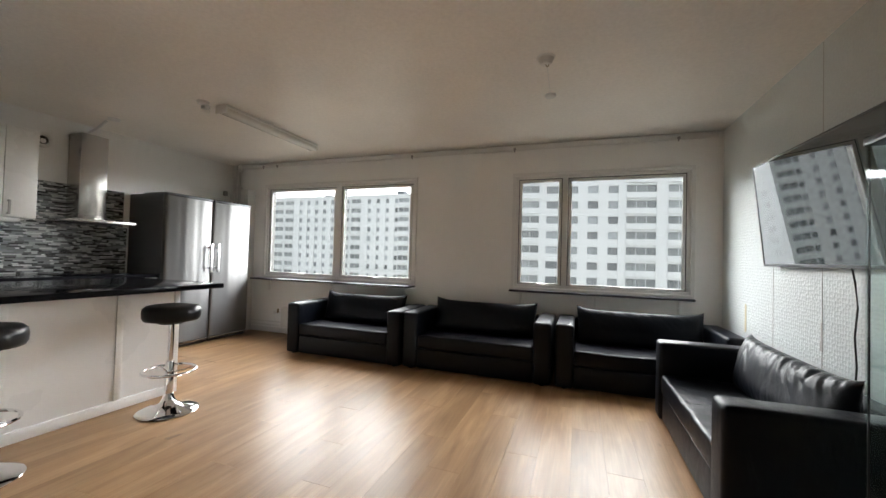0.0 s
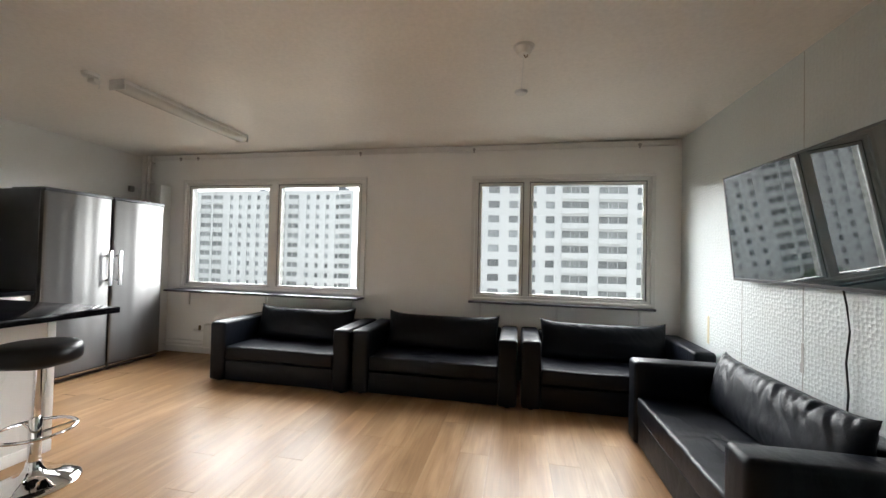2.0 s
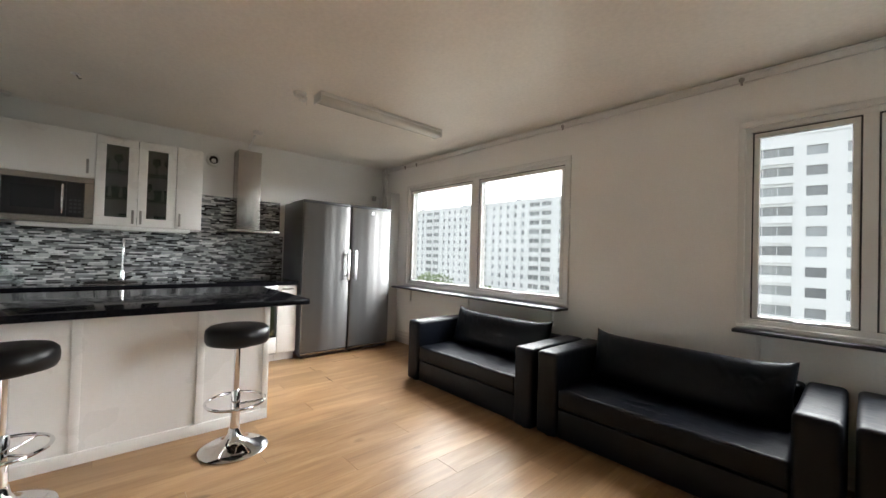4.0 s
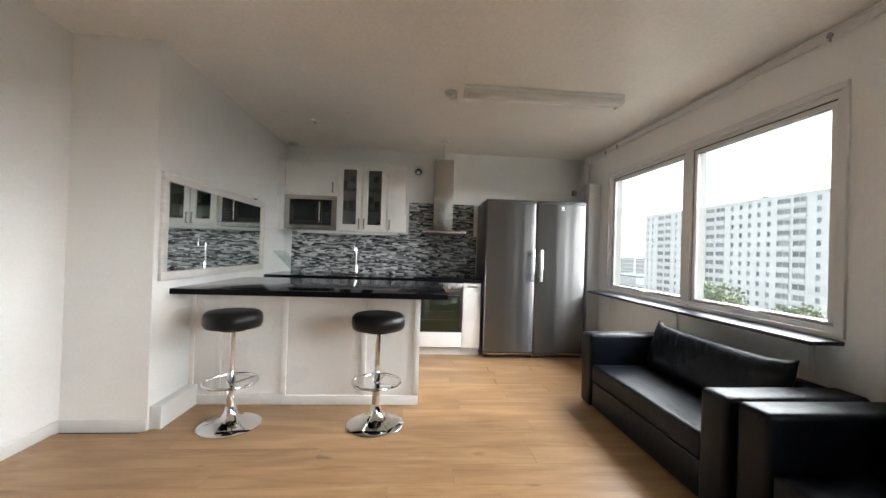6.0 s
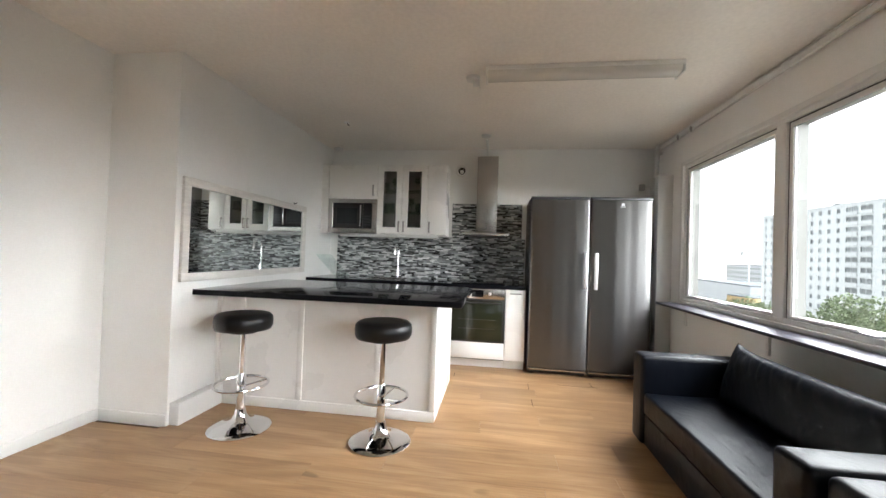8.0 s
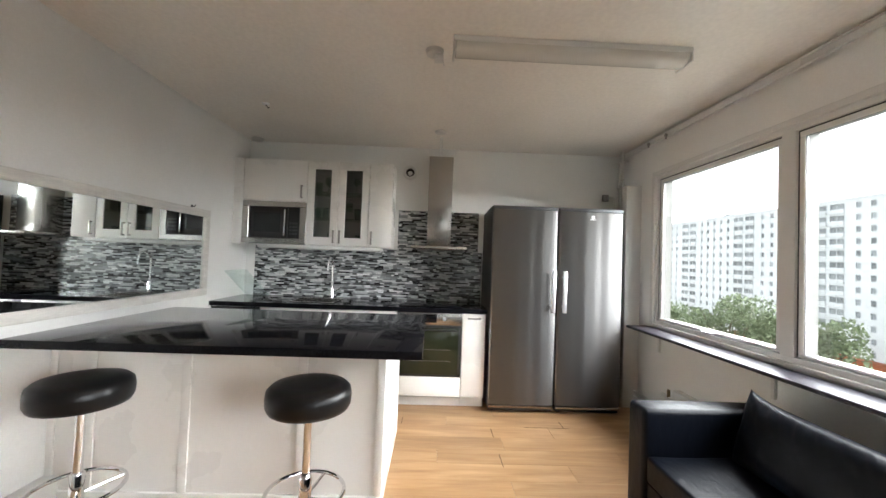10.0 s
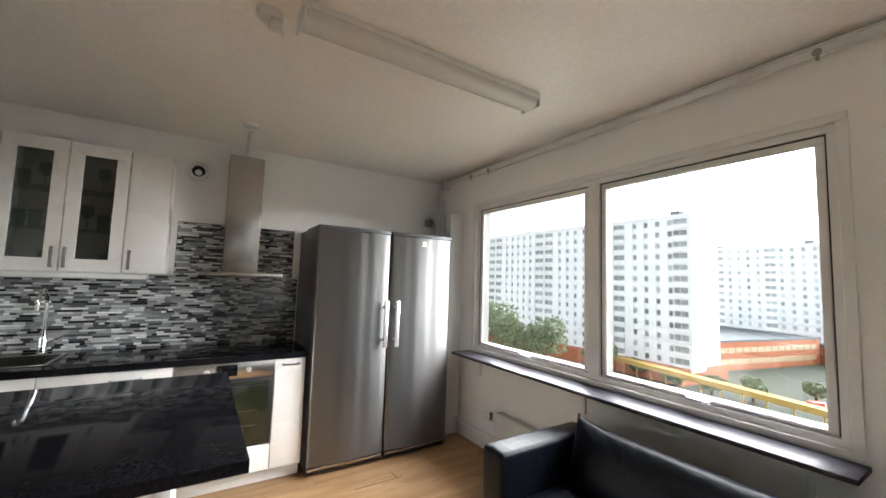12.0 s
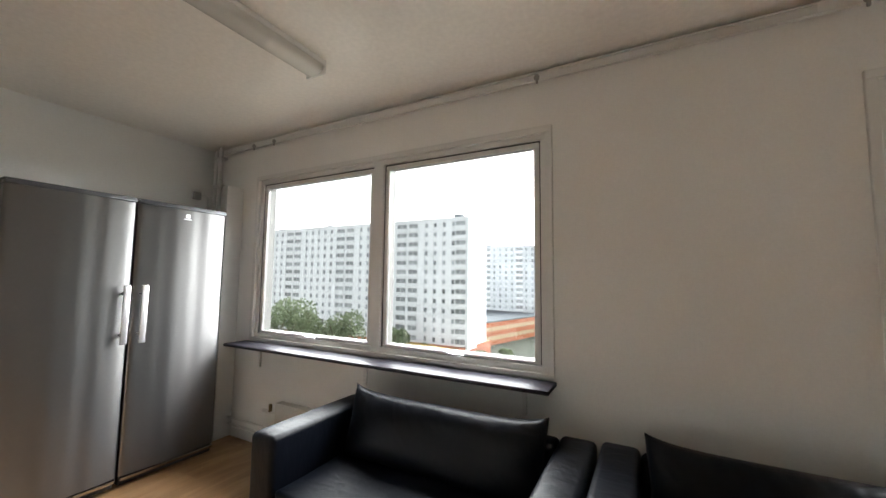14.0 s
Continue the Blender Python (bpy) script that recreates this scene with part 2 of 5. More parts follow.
M_SILL = node_mat("dark_stone_sill", (0.028, 0.026, 0.036), 0.42, scale=30, var=0.35, bump_scale=200, spec=0.3)
M_MIRROR = plain("mirror_silver", (0.80, 0.84, 0.83), 0.01, 1.0)
M_DIFF = plain("ribbed_diffuser", (0.66, 0.65, 0.61), 0.22, spec=0.6)
M_RADW = node_mat("radiator_enamel", (0.70, 0.69, 0.65), 0.4, scale=5, var=0.03)
M_GROUT = node_mat("grey_grout", (0.22, 0.225, 0.22), 0.85, scale=30, var=0.08)
M_CLAY = plain("white_porcelain", (0.75, 0.75, 0.73), 0.2)
M_DARKIN = plain("dark_interior", (0.09, 0.09, 0.085), 0.6)
M_OVENGL = plain("oven_glass", (0.016, 0.019, 0.010), 0.04, spec=0.6)
M_MESH = plain("dark_mesh_glass", (0.022, 0.024, 0.026), 0.22)
M_BRASS = plain("dull_brass", (0.25, 0.19, 0.11), 0.4, 1.0)

M_FACADE = node_mat("white_facade_panel", (0.60, 0.62, 0.63), 0.8, scale=0.12, var=0.03, bump_scale=2.0, spec=0.05)
M_FACADE2 = node_mat("pale_facade_panel", (0.46, 0.48, 0.495), 0.8, scale=0.12, var=0.03, bump_scale=2.0, spec=0.05)
M_WIN = node_mat("far_window_glass", (0.20, 0.215, 0.225), 0.3, scale=0.5, var=0.3, random_obj=0.5)
M_BALC = node_mat("balcony_glazing", (0.20, 0.215, 0.22), 0.3, scale=0.6, var=0.35, random_obj=0.3)
M_PARAP = node_mat("balcony_front_panel", (0.60, 0.62, 0.63), 0.7, scale=0.3, var=0.03, spec=0.05)
M_ROOFD = node_mat("grey_roof_felt", (0.12, 0.13, 0.14), 0.9, scale=0.2, var=0.12, spec=0.05)
M_BRICK = node_mat("orange_red_brick", (0.30, 0.095, 0.04), 0.85, scale=0.3, var=0.12, bump_scale=6)
M_YELLOW = node_mat("yellow_canopy", (0.34, 0.23, 0.07), 0.7, scale=0.4, var=0.08, spec=0.05)
# Lightened so the unseen near ground reflects daylight up to the ceiling.
M_GROUND = node_mat("town_ground", (0.23, 0.215, 0.185), 0.95, scale=0.04, var=0.35, bump_scale=0.6, spec=0.05)
# Coloured far darker than paving so the lit yard doesn't clip.
M_PATH = node_mat("darkened_paving", (0.05, 0.056, 0.045), 0.9, scale=0.2, var=0.1, spec=0.05)
M_LEAF = node_mat("leaves", (0.17, 0.205, 0.125), 0.8, scale=0.6, var=0.35, bump_scale=5, spec=0.05)
M_BARK = node_mat("bark", (0.09, 0.07, 0.05), 0.9)
M_TILES = [node_mat("tile_" + nm, c, r, scale=20, var=0.12, random_obj=0.16) for nm, c, r in (
    ("black", (0.018, 0.018, 0.02), 0.12), ("charcoal", (0.08, 0.083, 0.086), 0.15), ("grey", (0.21, 0.22, 0.225), 0.2),
    ("steel", (0.32, 0.335, 0.345), 0.2), ("pale", (0.54, 0.56, 0.56), 0.15), ("white", (0.74, 0.75, 0.75), 0.14))]


# ---- building blocks ----
def add_box(bm, x0, x1, y0, y1, z0, z1, bevel=0.0, seg=2, m=None):
    r = bmesh.ops.create_cube(bm, size=1.0, matrix=Matrix.Translation(((x0 + x1) / 2, (y0 + y1) / 2, (z0 + z1) / 2)) @ Matrix.Diagonal((abs(x1 - x0), abs(y1 - y0), abs(z1 - z0), 1)))
    vs = r["verts"]
    if bevel:
        es = list({e for v in vs for e in v.link_edges})
        out = bmesh.ops.bevel(bm, geom=es, offset=bevel, segments=seg, profile=0.5, affect="EDGES", clamp_overlap=True)
        vs = list({v for f in out["faces"] for v in f.verts} | {v for v in vs if v.is_valid})
    if m is not None:
        bmesh.ops.transform(bm, matrix=m, verts=vs)
    return vs


def box(x0, x1, y0, y1, z0, z1, bevel=0.0, seg=2):
    bm = bmesh.new()
    add_box(bm, x0, x1, y0, y1, z0, z1, bevel, seg)
    return bm


def add_cyl(bm, c, r, h, axis="z", r2=None, n=24):
    m = Matrix.Translation(c)
    if axis == "x":
        m = m @ Matrix.Rotation(radians(90), 4, "Y")
    if axis == "y":
        m = m @ Matrix.Rotation(radians(-90), 4, "X")
    bmesh.ops.create_cone(bm, cap_ends=True, segments=n, radius1=r, radius2=r if r2 is None else r2, depth=h, matrix=m)


def add_lathe(bm, prof, c=(0, 0, 0), n=40):
    """prof: (radius, z) from bottom to top, turned about z through c."""
    rings = []
    for r, z in prof:
        rings.append([bm.verts.new((c[0] + r * math.cos(2 * math.pi * i / n), c[1] + r * math.sin(2 * math.pi * i / n), c[2] + z)) for i in range(n)])
    for a, b in zip(rings, rings[1:]):
        for i in range(n):
            bm.faces.new((a[i], a[(i + 1) % n], b[(i + 1) % n], b[i]))
    bm.faces.new(rings[0][::-1])
    bm.faces.new(rings[-1])


def add_tube(bm, pts, r, n=10, closed=False):
    """A round bar along pts."""
    pts = [Vector(p) for p in pts]
    k = len(pts)
    rings = []
    up = Vector((0, 0, 1))
    for i, p in enumerate(pts):
        a = pts[(i - 1) % k] if (closed or i > 0) else p
        b = pts[(i + 1) % k] if (closed or i < k - 1) else p
        d = (b - a).normalized()
        s = d.cross(up)
        if s.length < 0.05:
            s = d.cross(Vector((0, 1, 0)))
        s.normalize()
        u = s.cross(d).normalized()
        rings.append([bm.verts.new(p + r * (math.cos(2 * math.pi * j / n) * s + math.sin(2 * math.pi * j / n) * u)) for j in range(n)])
    for i in range(k if closed else k - 1):
        a, b = rings[i], rings[(i + 1) % k]
        for j in range(n):
            bm.faces.new((a[j], a[(j + 1) % n], b[(j + 1) % n], b[j]))
    if not closed:
        bm.faces.new(rings[0][::-1])
        bm.faces.new(rings[-1])


def to_mesh(name, bm, material, smooth=30):
    bmesh.ops.recalc_face_normals(bm, faces=bm.faces)
    me = bpy.data.meshes.new(name)
    bm.to_mesh(me)
    bm.free()
    me.materials.append(material)
    if smooth:
        me.shade_smooth()
        me.set_sharp_from_angle(angle=radians(smooth))
    return me


def part(name, bm, material, parent, label="", smooth=30):
    ob = new(name, to_mesh(name, bm, material, smooth))
    ob.parent = parent
    return tagged(ob, label)


def single(name, bm, material, label="", category="", group="", kind="", smooth=30):
    """One mesh that is a thing or a piece of the setting by itself, in world coordinates."""
    return tagged(new(name, to_mesh(name, bm, material, smooth)), label, category, group, kind)


def thing(name, loc, label, category, group="", rz=0.0):
    ob = new(name)
    ob.empty_display_size = 0.1
    ob.matrix_basis = pose(*loc, 0, 0, rz)
    return tagged(ob, label, category, group)


def piece(name, me, parent, loc=(0, 0, 0), scale=(1, 1, 1)):
    ob = new(name, me)
    ob.parent = parent
    ob.location, ob.scale = loc, scale
    return ob


def add_wall_with_holes(bm, axis, at0, at1, u0, u1, z0, z1, holes):
    """A wall slab whose thickness runs from at0 to at1 along the other axis; holes are (u0, u1, z0, z1)."""
    us = sorted({u0, u1, *[h[0] for h in holes], *[h[1] for h in holes]})
    for a, b in zip(us, us[1:]):
        mid = (a + b) / 2
        hs = [h for h in holes if h[0] < mid < h[1]]
        spans, z = [], z0
        for h in sorted(hs, key=lambda q: q[2]):
            spans.append((z, h[2]))
            z = h[3]
        spans.append((z, z1))
        for c, d in spans:
            if d - c > 1e-4:
                if axis == "x":
                    add_box(bm, a, b, at0, at1, c, d)
                else:
                    add_box(bm, at0, at1, a, b, c, d)
    bmesh.ops.remove_doubles(bm, verts=bm.verts, dist=1e-5)


# ---- the room ----
X0, X1, YN, YS, YP, ZC = -5.36, 1.15, 6.13, 2.16, 1.63, 2.53
PX, EX, YB = -2.92, -1.35, -0.6
W1 = (-4.68, -2.19, 0.815, 2.19)
W2 = (-0.935, 0.90, 0.835, 2.18)

bm = bmesh.new()
add_wall_with_holes(bm, "x", YN, YN + 0.15, X0 - 0.2, X1 + 0.2, -0.15, ZC + 0.2, [W1, W2])
single("wall_north", bm, M_WALL, "white painted outer wall with two wide window openings", kind="structure", smooth=0)
single("wall_west", box(X0 - 0.2, X0, YS - 0.2, YN - 0.001, -0.15, ZC + 0.2), M_WALL, "white painted kitchen wall", kind="structure", smooth=0)
single("wall_east", box(X1, X1 + 0.2, YB - 0.2, YN - 0.001, -0.15, ZC + 0.2), M_PAPER, "pearly white relief wallpaper wall", kind="structure", smooth=0)
single("wall_south", box(X0 + 0.001, PX, YP - 0.2, YS, -0.15, ZC + 0.2), M_WALL, "white painted wall ending in a pier", kind="structure", smooth=0)
single("wall_pier", box(PX + 0.001, EX, YP - 0.2, YP, -0.15, ZC + 0.2), M_WALL, "white painted inner wall", kind="structure", smooth=0)
single("wall_entry", box(EX - 0.2, EX - 0.002, YB, YP - 0.202, -0.15, ZC + 0.2), M_WALL, "plain white wall closing the entry", kind="structure", smooth=0)
single("wall_back", box(EX - 0.2, X1 - 0.002, YB - 0.2, YB - 0.002, -0.15, ZC + 0.2), M_WALL, "plain white wall closing the entry", kind="structure", smooth=0)
single("ceiling", box(X0 - 0.2, X1 + 0.2, YB - 0.2, YN + 0.3, ZC, ZC + 0.196), M_CEIL, "off-white painted ceiling with a faint sheen", kind="structure", smooth=0)
floor = single("floor", box(X0 - 0.1, X1 + 0.1, YB - 0.1, YN + 0.1, -0.12, -0.010), M_UNDER, "light oak laminate floor in long boards", kind="structure", smooth=0)

# baseboards
single("baseboard_pier", box(PX - 0.0, PX + 0.012, YP + 0.012, YS + 0.0, 0.0, 0.075, 0.003), M_TRIM, kind="structure")
single("baseboard_south", box(PX + 0.013, EX, YP, YP + 0.012, 0.0, 0.075, 0.003), M_TRIM, kind="structure")
single("baseboard_north", box(-4.88, X1, YN - 0.012, YN, 0.0, 0.07, 0.003), M_TRIM, kind="structure")
single("baseboard_east", box(X1 - 0.012, X1, YB, YN - 0.013, 0.0, 0.07, 0.003), M_TRIM, kind="structure")
single("plinth_box", box(-3.352, -2.935, YS + 0.001, YS + 0.075, 0.001, 0.15, 0.004), M_TRIM, "low white boxed-in pipe casing at the wall foot", "pipe casing", kind="")


def make_window(name, W, mull, label):
    x0, x1, z0, z1 = W
    root = tagged(new(name), label, "", kind="structure")
    root.location = (0, 0, 0)
    bm = bmesh.new()
    t = 0.026
    for a in ((x0 - 0.012, x1 + 0.012, z1 - t, z1 + 0.012), (x0 - 0.012, x1 + 0.012, z0 - 0.0, z0 + t)):
        add_box(bm, a[0], a[1], YN - 0.018, YN + 0.05, a[2], a[3], 0.003, 1)
    for a in ((x0 - 0.012, x0 + t), (x1 - t, x1 + 0.012)):
        add_box(bm, a[0], a[1], YN - 0.018, YN + 0.05, z0 + t, z1 - t, 0.003, 1)
    part("casing", bm, M_TRIM, root)
    bm = bmesh.new()
    g = 0.058
    add_box(bm, x0 + 0.001, x1 - 0.001, YN + 0.006, YN + 0.12, z1 - g, z1 - 0.001, 0.002, 1)
    add_box(bm, x0 + 0.001, x1 - 0.001, YN + 0.006, YN + 0.12, z0 + 0.001, z0 + g, 0.002, 1)
    add_box(bm, x0 + 0.001, x0 + g, YN + 0.006, YN + 0.12, z0 + g, z1 - g, 0.002, 1)
    add_box(bm, x1 - g, x1 - 0.001, YN + 0.006, YN + 0.12, z0 + g, z1 - g, 0.002, 1)
    add_box(bm, mull[0] + 0.035, mull[1] - 0.035, YN + 0.002, YN + 0.12, z0 + g, z1 - g, 0.002, 1)
    part("window_frame", bm, M_TRIM, root)
    # Added outer sill; hides the overbright ledge of the wall opening.
    bm = bmesh.new()
    add_box(bm, x0 + 0.001, x1 - 0.001, YN + 0.121, YN + 0.19, z0 + 0.001, z0 + 0.022, 0.003, 1)
    part("outer_sill", bm, M_SHEET, root, "dark outer sill added to cover the glaring wall ledge")
    for a, b in ((x0 + g, mull[0] + 0.035), (mull[1] - 0.035, x1 - g)):
        bm = bmesh.new()
        d, w = 0.009, 0.040
        add_box(bm, a + d, b - d, YN + 0.018, YN + 0.040, z1 - g - w, z1 - g - d, 0.004, 2)
        add_box(bm, a + d, b - d, YN + 0.018, YN + 0.040, z0 + g + d - 0.004, z0 + g + w - 0.02, 0.004, 2)
        add_box(bm, a + d, a + w, YN + 0.018, YN + 0.040, z0 + g + w - 0.02, z1 - g - w, 0.004, 2)
        add_box(bm, b - w, b - d, YN + 0.018, YN + 0.040, z0 + g + w - 0.02, z1 - g - w, 0.004, 2)
        sash = part("sash", bm, M_TRIM, root)
        # Added ring that blocks light leaking through the gap round the sash.
        bm = bmesh.new()
        for e in ((a - 0.004, b + 0.004, z1 - g - 0.02, z1 - g + 0.004), (a - 0.004, b + 0.004, z0 + g - 0.004, z0 + g + 0.018), (a - 0.004, a + 0.02, z0 + g + 0.018, z1 - g - 0.02), (b - 0.02, b + 0.004, z0 + g + 0.018, z1 - g - 0.02)):
            add_box(bm, e[0], e[1], YN + 0.0405, YN + 0.1195, e[2], e[3])
        part("leak_stop_bead", bm, M_BEAD, root, "grey outer bead added to block light round the sash")
        pane = part("pane", box(a + w - 0.005, b - w + 0.005, YN + 0.030, YN + 0.036, z0 + g + w - 0.025, z1 - g - w + 0.005), M_GLASS, root, "clear glass pane")
        pane.visible_shadow = False
        gask = bmesh.new()
        q = 0.006
        A, B, C, D = a + w, b - w, z0 + g + w - 0.02, z1 - g - w
        for e in ((A - q, B + q, D - q * 0.3, D + q * 0.5), (A - q, B + q, C - q * 0.5, C + q * 0.3)):
            add_box(gask, e[0], e[1], YN + 0.0235, YN + 0.0295, e[2], e[3])
        for e in ((A - q * 0.5, A + q * 0.3, C + q * 0.3, D - q * 0.3), (B - q * 0.3, B + q * 0.5, C + q * 0.3, D - q * 0.3)):
            add_box(gask, e[0], e[1], YN + 0.0235, YN + 0.0295, e[2], e[3])
        # Dark strips put the shade between sash and frame into colour.
        seal = bmesh.new()
        for e in ((a + 0.001, b - 0.001, z1 - g - 0.008, z1 - g - 0.001), (a + 0.001, a + 0.008, z0 + g + 0.004, z1 - g - 0.009), (b - 0.008, b - 0.001, z0 + g + 0.004, z1 - g - 0.009)):
            add_box(seal, e[0], e[1], YN + 0.020, YN + 0.030, e[2], e[3])
        part("seal", seal, M_DKGREY, root, "dark strip standing in for shade in the sash gap")
        part("gasket", gask, M_DKGREY, root, "dark glazing gasket")
        bm = bmesh.new()
        cx = (a + b) / 2
        add_box(bm, cx - 0.035, cx + 0.035, YN + 0.004, YN + 0.017, z0 + g + 0.002, z0 + g + 0.014, 0.003, 1)
        add_box(bm, cx - 0.02, cx + 0.085, YN - 0.014, YN + 0.003, z0 + g + 0.008, z0 + g + 0.018, 0.004, 2)
        part("handle", bm, M_ALU, root, "small grey window catch")
    return root


win1 = make_window("window_1", W1, (-3.46, -3.305), "white painted two-light window")
win2 = make_window("window_2", W2, (-0.42, -0.29), "white painted two-light window, one narrow light")


def make_sill(name, x0, x1, z, out=0.215):
    s = thing(name, ((x0 + x1) / 2, YN, z), "dark polished stone sill under the window on small brackets", "window sill", "window sills")
    h = (x1 - x0) / 2
    part("board", box(-h, h, -out, -0.019, -0.022, 0.0, 0.004), M_SILL, s)
    for k in (-0.48, 0.0, 0.48):
        bm = bmesh.new()
        add_box(bm, k * 2 * h * 0.9 - 0.012, k * 2 * h * 0.9 + 0.012, -0.02, 0.0, -0.20, -0.022, 0.002, 1)
        add_box(bm, k * 2 * h * 0.9 - 0.012, k * 2 * h * 0.9 + 0.012, -out * 0.7, -0.02, -0.034, -0.022, 0.002, 1)
        part("bracket", bm, M_TRIM, s, "white steel bracket")
    return s


make_sill("sill_board", -4.72, -2.165, 0.808)
make_sill("sill_board", -0.955, 0.905, 0.828, 0.085)

# ---- kitchen ----
def handle_bm(x, y, z, length, vertical=True, out=0.03, r=0.006):
    """A flat bow handle on a front that faces +x."""
    bm = bmesh.new()
    if vertical:
        add_box(bm, x + out - 0.006, x + out, y - 0.009, y + 0.009, z - length / 2, z + length / 2, 0.002, 1)
        for s in (-1, 1):
            add_box(bm, x, x + out, y - 0.007, y + 0.007, z + s * (length / 2 - 0.008) - 0.006, z + s * (length / 2 - 0.008) + 0.006)
    else:
        add_box(bm, x + out - 0.006, x + out, y - length / 2, y + length / 2, z - 0.007, z + 0.007, 0.002, 1)
        for s in (-1, 1):
            add_box(bm, x, x + out, y + s * (length / 2 - 0.008) - 0.006, y + s * (length / 2 - 0.008) + 0.006, z - 0.007, z + 0.007)
    return bm


def front(bm_parent, name, x, y0, y1, z0, z1, handle=None, label="", framed=False, glass=False):
    """A cabinet door or drawer front at plane x, facing +x, in the cabinet's own coordinates."""
    bm = bmesh.new()
    g = 0.0022
    if framed:
        w, u = 0.072, 0.082
        for a in ((y0 + g, y1 - g, z1 - u, z1 - g), (y0 + g, y1 - g, z0 + g, z0 + u), (y0 + g, y0 + w, z0 + u, z1 - u), (y1 - w, y1 - g, z0 + u, z1 - u)):
            add_box(bm, x, x + 0.02, *a, 0.002, 1)
    else:
        add_box(bm, x, x + 0.019, y0 + g, y1 - g, z0 + g, z1 - g, 0.003, 2)
    d = part(name, bm, M_CAB, bm_parent, label)
    if glass:
        w = 0.055
        part("glass", box(x + 0.008, x + 0.012, y0 + w, y1 - w, z0 + w, z1 - w), M_CABGL, d, "grey glass door pane").visible_shadow = False
    if handle:
        hb = handle_bm(x + 0.019, handle[0], handle[1], handle[2], handle[3])
        part("handle", hb, M_HANDLE, d, "brushed metal bow handle")
    return d


FX = -4.775
# base units along the back wall
def base_unit(y0, y1, fronts, label, door_mat=None):
    c = thing("base_cabinet", (FX, y0, 0), label, "cabinet", "base cabinets under the worktop")
    w = y1 - y0
    back = X0 - FX + 0.002
    bm = bmesh.new()
    add_box(bm, back, -0.001, 0.001, 0.018, 0.09, 0.86)
    add_box(bm, back, -0.001, w - 0.018, w - 0.001, 0.09, 0.86)
    add_box(bm, back, -0.001, 0.018, w - 0.018, 0.09, 0.108)
    add_box(bm, back, back + 0.01, 0.018, w - 0.018, 0.108, 0.86)
    part("carcass", bm, M_CAB, c)
    part("plinth", box(-0.062, -0.048, 0.001, w - 0.001, 0.0, 0.088), M_CAB, c)
    for f in fronts:
        d = front(c, *f)
        if door_mat:
            d.data.materials[0] = door_mat
    return c


base_unit(2.165, 2.60, [("door", 0.0, 0.001, 0.434, 0.10, 0.855, None, "plain black door")], "white base cabinet with one plain black door", door_mat=M_BLACKPL)
base_unit(2.60, 3.215, [("drawer", 0.0, 0.001, 0.614, 0.70, 0.855, (0.31, 0.80, 0.16, False)), ("door", 0.0, 0.001, 0.614, 0.10, 0.697, (0.56, 0.62, 0.13, True))], "white base cabinet under the sink with a drawer above a door")
base_unit(3.215, 3.83, [("drawer", 0.0, 0.001, 0.614, 0.70, 0.855, (0.385, 0.80, 0.16, False)), ("drawer", 0.0, 0.001, 0.614, 0.40, 0.697, (0.31, 0.62, 0.16, False)), ("drawer", 0.0, 0.001, 0.614, 0.10, 0.397, (0.31, 0.33, 0.16, False))], "white base cabinet with three drawers")
base_unit(4.425, 4.64, [("door", 0.0, 0.001, 0.214, 0.10, 0.855, (0.107, 0.815, 0.12, False))], "narrow white base cabinet beside the oven")

# oven
ov = thing("oven", (FX, 3.83, 0), "built-in stainless steel oven with dark glass door under the hob", "oven")
W = 0.595
bm = bmesh.new()
add_box(bm, X0 - FX + 0.01, -0.002, 0.002, W - 0.002, 0.09, 0.857)
part("housing", bm, M_DARKIN, ov)
part("plinth", box(-0.062, -0.048, 0.001, W - 0.001, 0.0, 0.088), M_CAB, ov)
part("lower_front", box(0, 0.019, 0.002, W - 0.002, 0.10, 0.275, 0.003), M_CAB, ov, "white front panel below the oven")
part("control_panel", box(0, 0.022, 0.002, W - 0.002, 0.745, 0.855, 0.003), M_STEEL2, ov, "steel control panel")
part("display", box(0.0222, 0.026, 0.235, 0.36, 0.765, 0.84, 0.002), M_BLACKGL, ov, "black clock display")
for y in (0.18, 0.43):
    bm = bmesh.new()
    add_cyl(bm, (0.036, y, 0.80), 0.017, 0.028, "x", 0.014)
    part("knob", bm, M_ALU, ov, "round metal knob")
bm = bmesh.new()
add_box(bm, 0, 0.02, 0.004, W - 0.004, 0.28, 0.738, 0.003)
d = part("door", bm, M_BLACKPL, ov, "black oven door")
part("window", box(0.0203, 0.024, 0.03, W - 0.03, 0.30, 0.72, 0.002), M_OVENGL, d, "greenish dark oven glass")
bm = bmesh.new()
add_tube(bm, [(0.06, 0.05, 0.705), (0.06, W - 0.05, 0.705)], 0.009)
for y in (0.07, W - 0.07):
    add_cyl(bm, (0.043, y, 0.705), 0.006, 0.036, "x")
part("handle", bm, M_BLACKPL, d, "black bar handle")
bm = bmesh.new()
for z in (0.42, 0.52):
    add_box(bm, 0.0242, 0.0252, 0.10, W - 0.1, z, z + 0.004)
part("rack_lines", bm, M_DKGREY, d, "thin shelf lines behind the glass")

# worktop with a sink cut-out
wt = thing("worktop", (0, 0, 0.86), "polished black stone worktop along the kitchen wall", "worktop")
wt.location = (X0, YS, 0.86)
sx0, sx1, sy0, sy1 = 0.14, 0.50, 0.66, 1.06
bm = bmesh.new()
L, D = 2.485, 0.63
add_box(bm, 0.003, sx0, 0.003, L, 0, 0.04)
add_box(bm, sx1, D, 0.003, L, 0, 0.04)
